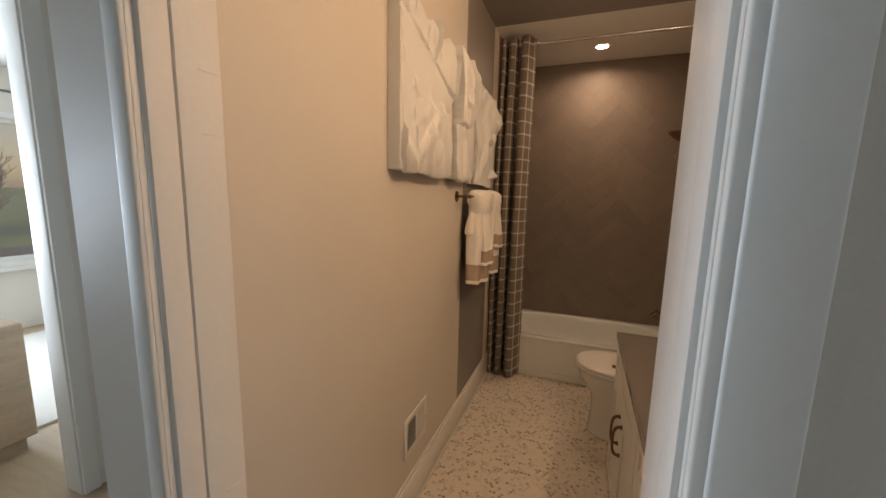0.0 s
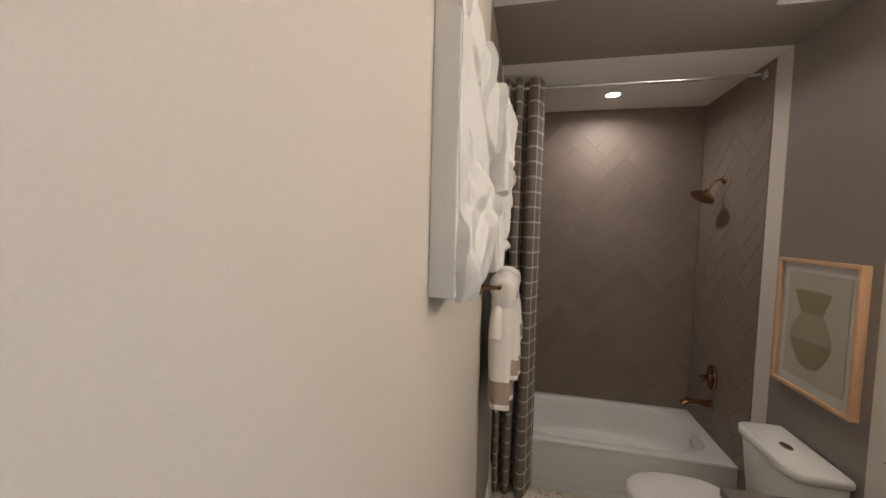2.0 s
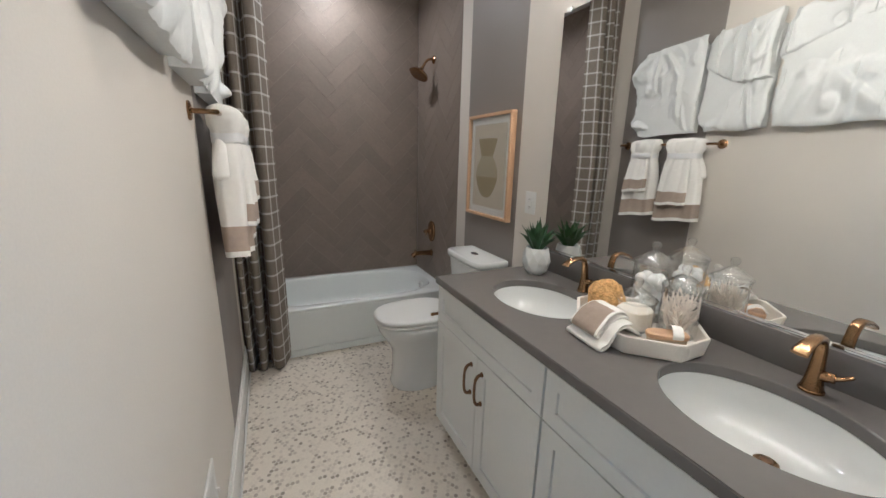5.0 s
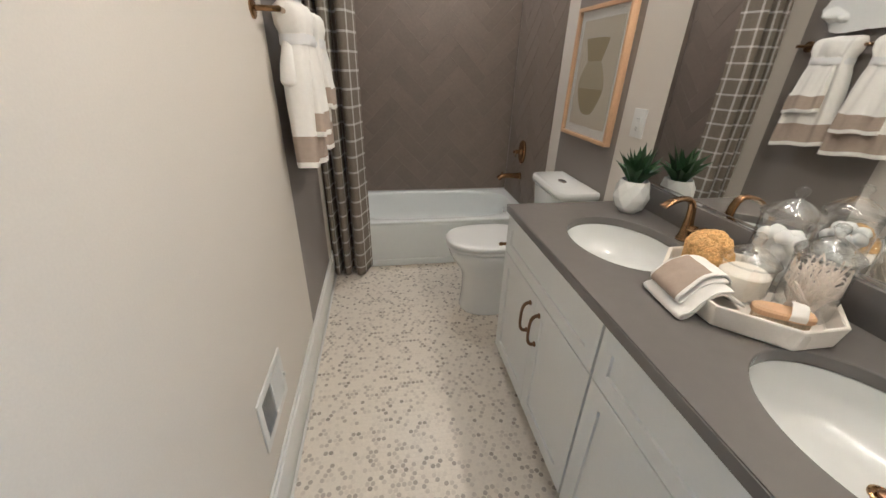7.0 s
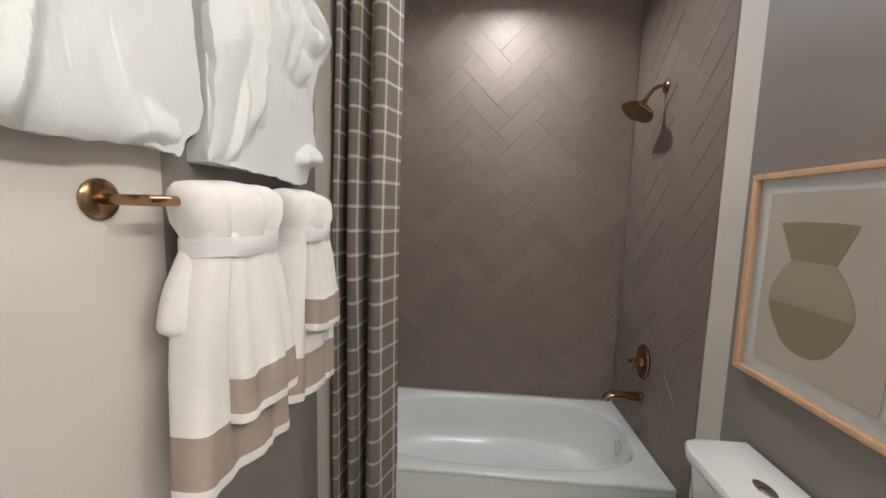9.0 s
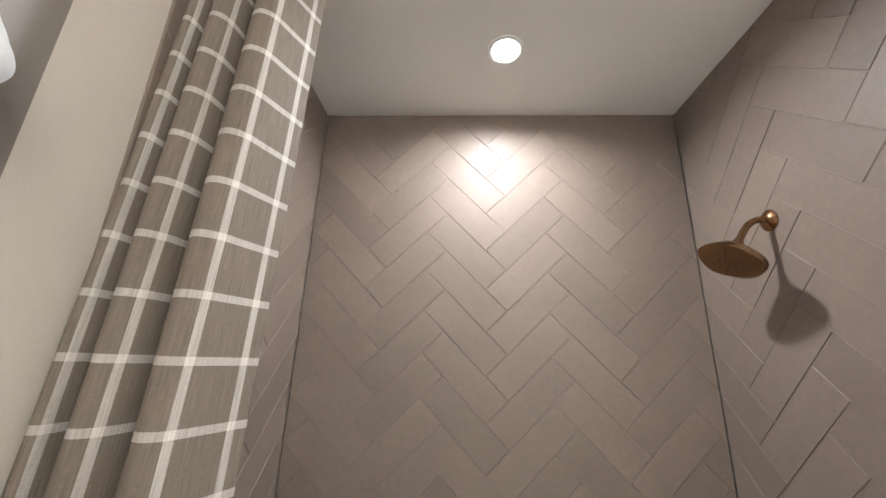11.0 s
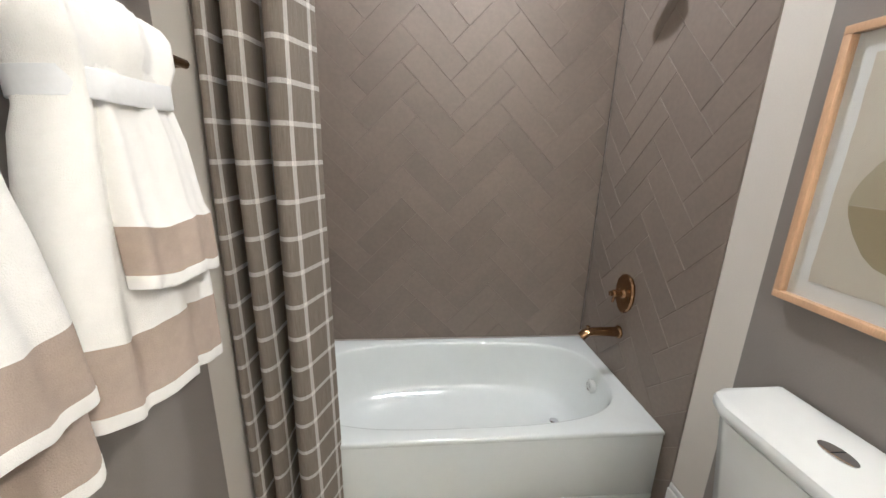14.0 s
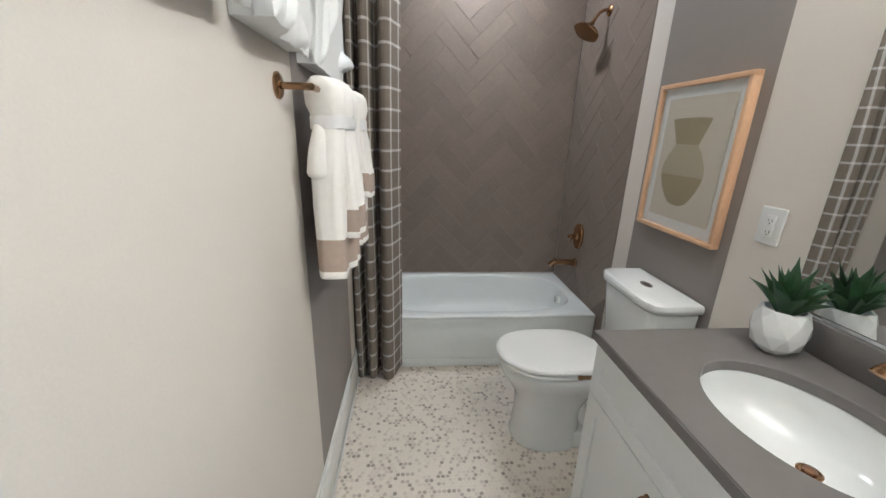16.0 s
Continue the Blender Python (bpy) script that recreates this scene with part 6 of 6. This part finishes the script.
def mosaic():
    def dot(bm, x, y, z):
        top = [bm.verts.new((x + DOT * 0.93 * math.cos(a), y + DOT * 0.93 * math.sin(a), z + 0.003)) for a in [2 * math.pi * i / 8 for i in range(8)]]
        low = [bm.verts.new((x + DOT * math.cos(a), y + DOT * math.sin(a), z + 0.0016)) for a in [2 * math.pi * i / 8 for i in range(8)]]
        bot = [bm.verts.new((v.co.x, v.co.y, z)) for v in low]
        bm.faces.new(top)
        for i in range(8):
            k = (i + 1) % 8
            bm.faces.new((low[i], low[k], top[k], top[i])), bm.faces.new((bot[i], bot[k], low[k], low[i]))

    one = bmesh.new()
    dot(one, 0, 0, 0)
    me = bpy.data.meshes.new("penny_tile")
    one.to_mesh(me)
    one.free()
    me.materials.append(PENNY)
    verts, faces, count = [], [], 0
    ring = [(math.cos(2 * math.pi * i / 8), math.sin(2 * math.pi * i / 8)) for i in range(8)]
    j, y = 0, Y0 + 0.015
    while y < TUBY - 0.004:
        x = XL + 0.02 + (PITCH / 2 if j % 2 else 0)
        while x < XR - 0.01:
            if x > 0.27 and y < 2.02:
                pass
            elif -0.35 < x < 0.0 and 1.95 < y < 2.32 and count < 300:
                ob = new("penny_tile", me)
                ob.parent, ob.location = floor, (x, y, -0.0035)
                count += 1
            else:
                k = len(verts)
                verts += [(x + DOT * 0.93 * c, y + DOT * 0.93 * s, -0.0005) for c, s in ring] + [(x + DOT * c, y + DOT * s, -0.0019) for c, s in ring] + [(x + DOT * c, y + DOT * s, -0.0035) for c, s in ring]
                faces.append(tuple(range(k, k + 8)))
                for i in range(8):
                    n = (i + 1) % 8
                    faces.append((k + 8 + i, k + 8 + n, k + n, k + i))
                    faces.append((k + 16 + i, k + 16 + n, k + 8 + n, k + 8 + i))
            x += PITCH
        y += PITCH * 0.866
        j += 1
    me2 = bpy.data.meshes.new("penny_tiles")
    me2.from_pydata(verts, [], faces)
    me2.materials.append(PENNY)
    rest = new("penny_tiles", me2)
    rest.parent = floor
    tagged(rest, "mixed cream and taupe round stone mosaic tiles", kind="stuff")


mosaic()


# ---- herringbone wall tile ----
W, LEN, GAP, TT = 0.1092, 3, 0.0024, 0.006


def clip(poly, lo, hi):
    for ax in (0, 1):
        for lim, sg in ((lo[ax], 1), (hi[ax], -1)):
            out = []
            for i in range(len(poly)):
                p, q = poly[i], poly[(i + 1) % len(poly)]
                a, b = (p[ax] - lim) * sg, (q[ax] - lim) * sg
                if a >= 0:
                    out.append(p)
                if (a > 0 > b) or (a < 0 < b):
                    f = a / (a - b)
                    out.append((p[0] + (q[0] - p[0]) * f, p[1] + (q[1] - p[1]) * f))
            poly = out
            if not poly:
                return []
    return poly


def tiled_wall(name, to3d, width, z0, z1, s0, zref, flip, label):
    """Herringbone tiles on a wall; to3d(s, z, d) gives the place s along it, z up, d proud of the wall."""
    bm = bmesh.new()
    lp = [(0, z0), (width, z0), (width, z1), (0, z1)]
    loft(bm, [[to3d(s, z, 0) for s, z in lp], [to3d(s, z, TT - 0.0022) for s, z in lp]])
    w = tagged(finish(name, bm, GROUT, smooth=False), label, "tiled wall", kind="structure")
    r2 = math.sqrt(0.5)
    sg = -1 if flip else 1

    def place(a, b):
        # a runs down and along, b runs down and back
        return (s0 + sg * (a - b) * W * r2, zref - (a + b) * W * r2)
    count = 0
    rnd = random.Random(name)
    R = 45
    for a in range(-R, R):
        for b in range(-R, R):
            k = (a - b) % 6
            if k == 0:
                q = (a, b, a + LEN, b + 1)
            elif k == 5:
                q = (a, b, a + 1, b + LEN)
            else:
                continue
            g = GAP / 2 / W
            poly = [place(q[0] + g, q[1] + g), place(q[2] - g, q[1] + g), place(q[2] - g, q[3] - g), place(q[0] + g, q[3] - g)]
            poly = clip(poly, (0.0015, z0 + 0.002), (width - 0.0015, z1 - 0.0005))
            if len(poly) < 3:
                continue
            area = sum(poly[i][0] * poly[(i + 1) % len(poly)][1] - poly[(i + 1) % len(poly)][0] * poly[i][1] for i in range(len(poly)))
            if abs(area) < 0.0003:
                continue
            cs, cz = sum(p[0] for p in poly) / len(poly), sum(p[1] for p in poly) / len(poly)
            shrink = [(cs + (p[0] - cs) * (1 - 0.0024 / max(0.02, math.hypot(p[0] - cs, p[1] - cz))), cz + (p[1] - cz) * (1 - 0.0024 / max(0.02, math.hypot(p[0] - cs, p[1] - cz)))) for p in poly]
            ta, tb = rnd.uniform(-0.006, 0.006), rnd.uniform(-0.006, 0.006)
            lift = rnd.uniform(-0.0006, 0.0002)
            face = lambda s, z: TT + lift + max(-0.0007, min(0.0006, ta * (s - cs) + tb * (z - cz)))
            bm = bmesh.new()
            loft(bm, [[to3d(s, z, 0.001) for s, z in poly], [to3d(s, z, face(s, z) - 0.0016) for s, z in poly], [to3d(s, z, face(s, z)) for s, z in shrink]], False, True)
            ob = finish("wall_tile", bm, TILE, smooth=False)
            ob.parent = w
            count += 1
    return count


HB_S, HB_Z = -0.200, 1.521
tiled_wall("tile_wall_north", lambda s, z, d: (-TX + s, TY + TT - d, z), 2 * TX, TUBZ + 0.001, CEIL - 0.001, TX + HB_S, HB_Z, False, "taupe herringbone tiled back wall of the tub alcove")
tiled_wall("tile_wall_east", lambda s, z, d: (TX + TT - d, TILE0 + s, z), TY - TILE0, 0.001, CEIL - 0.001, 0.374, 1.672, True, "taupe herringbone tiled wall behind the shower head")
tiled_wall("tile_wall_west", lambda s, z, d: (-TX - TT + d, TILE0 + s, z), TY - TILE0, 0.001, CEIL - 0.001, 0.38, 1.52, False, "taupe herringbone tiled wall beside the curtain")
for sx in (-1, 1):
    x = sx * (TX - 0.0012)
    tagged(finish("trim_corner", B((min(x, x - sx * 0.0014), TY - 0.0030, TUBZ + 0.002), (max(x, x - sx * 0.0014), TY - 0.0002, CEIL - 0.002)), BLACK, smooth=False), "dark joint in the tiled corner", "joint", kind="structure")
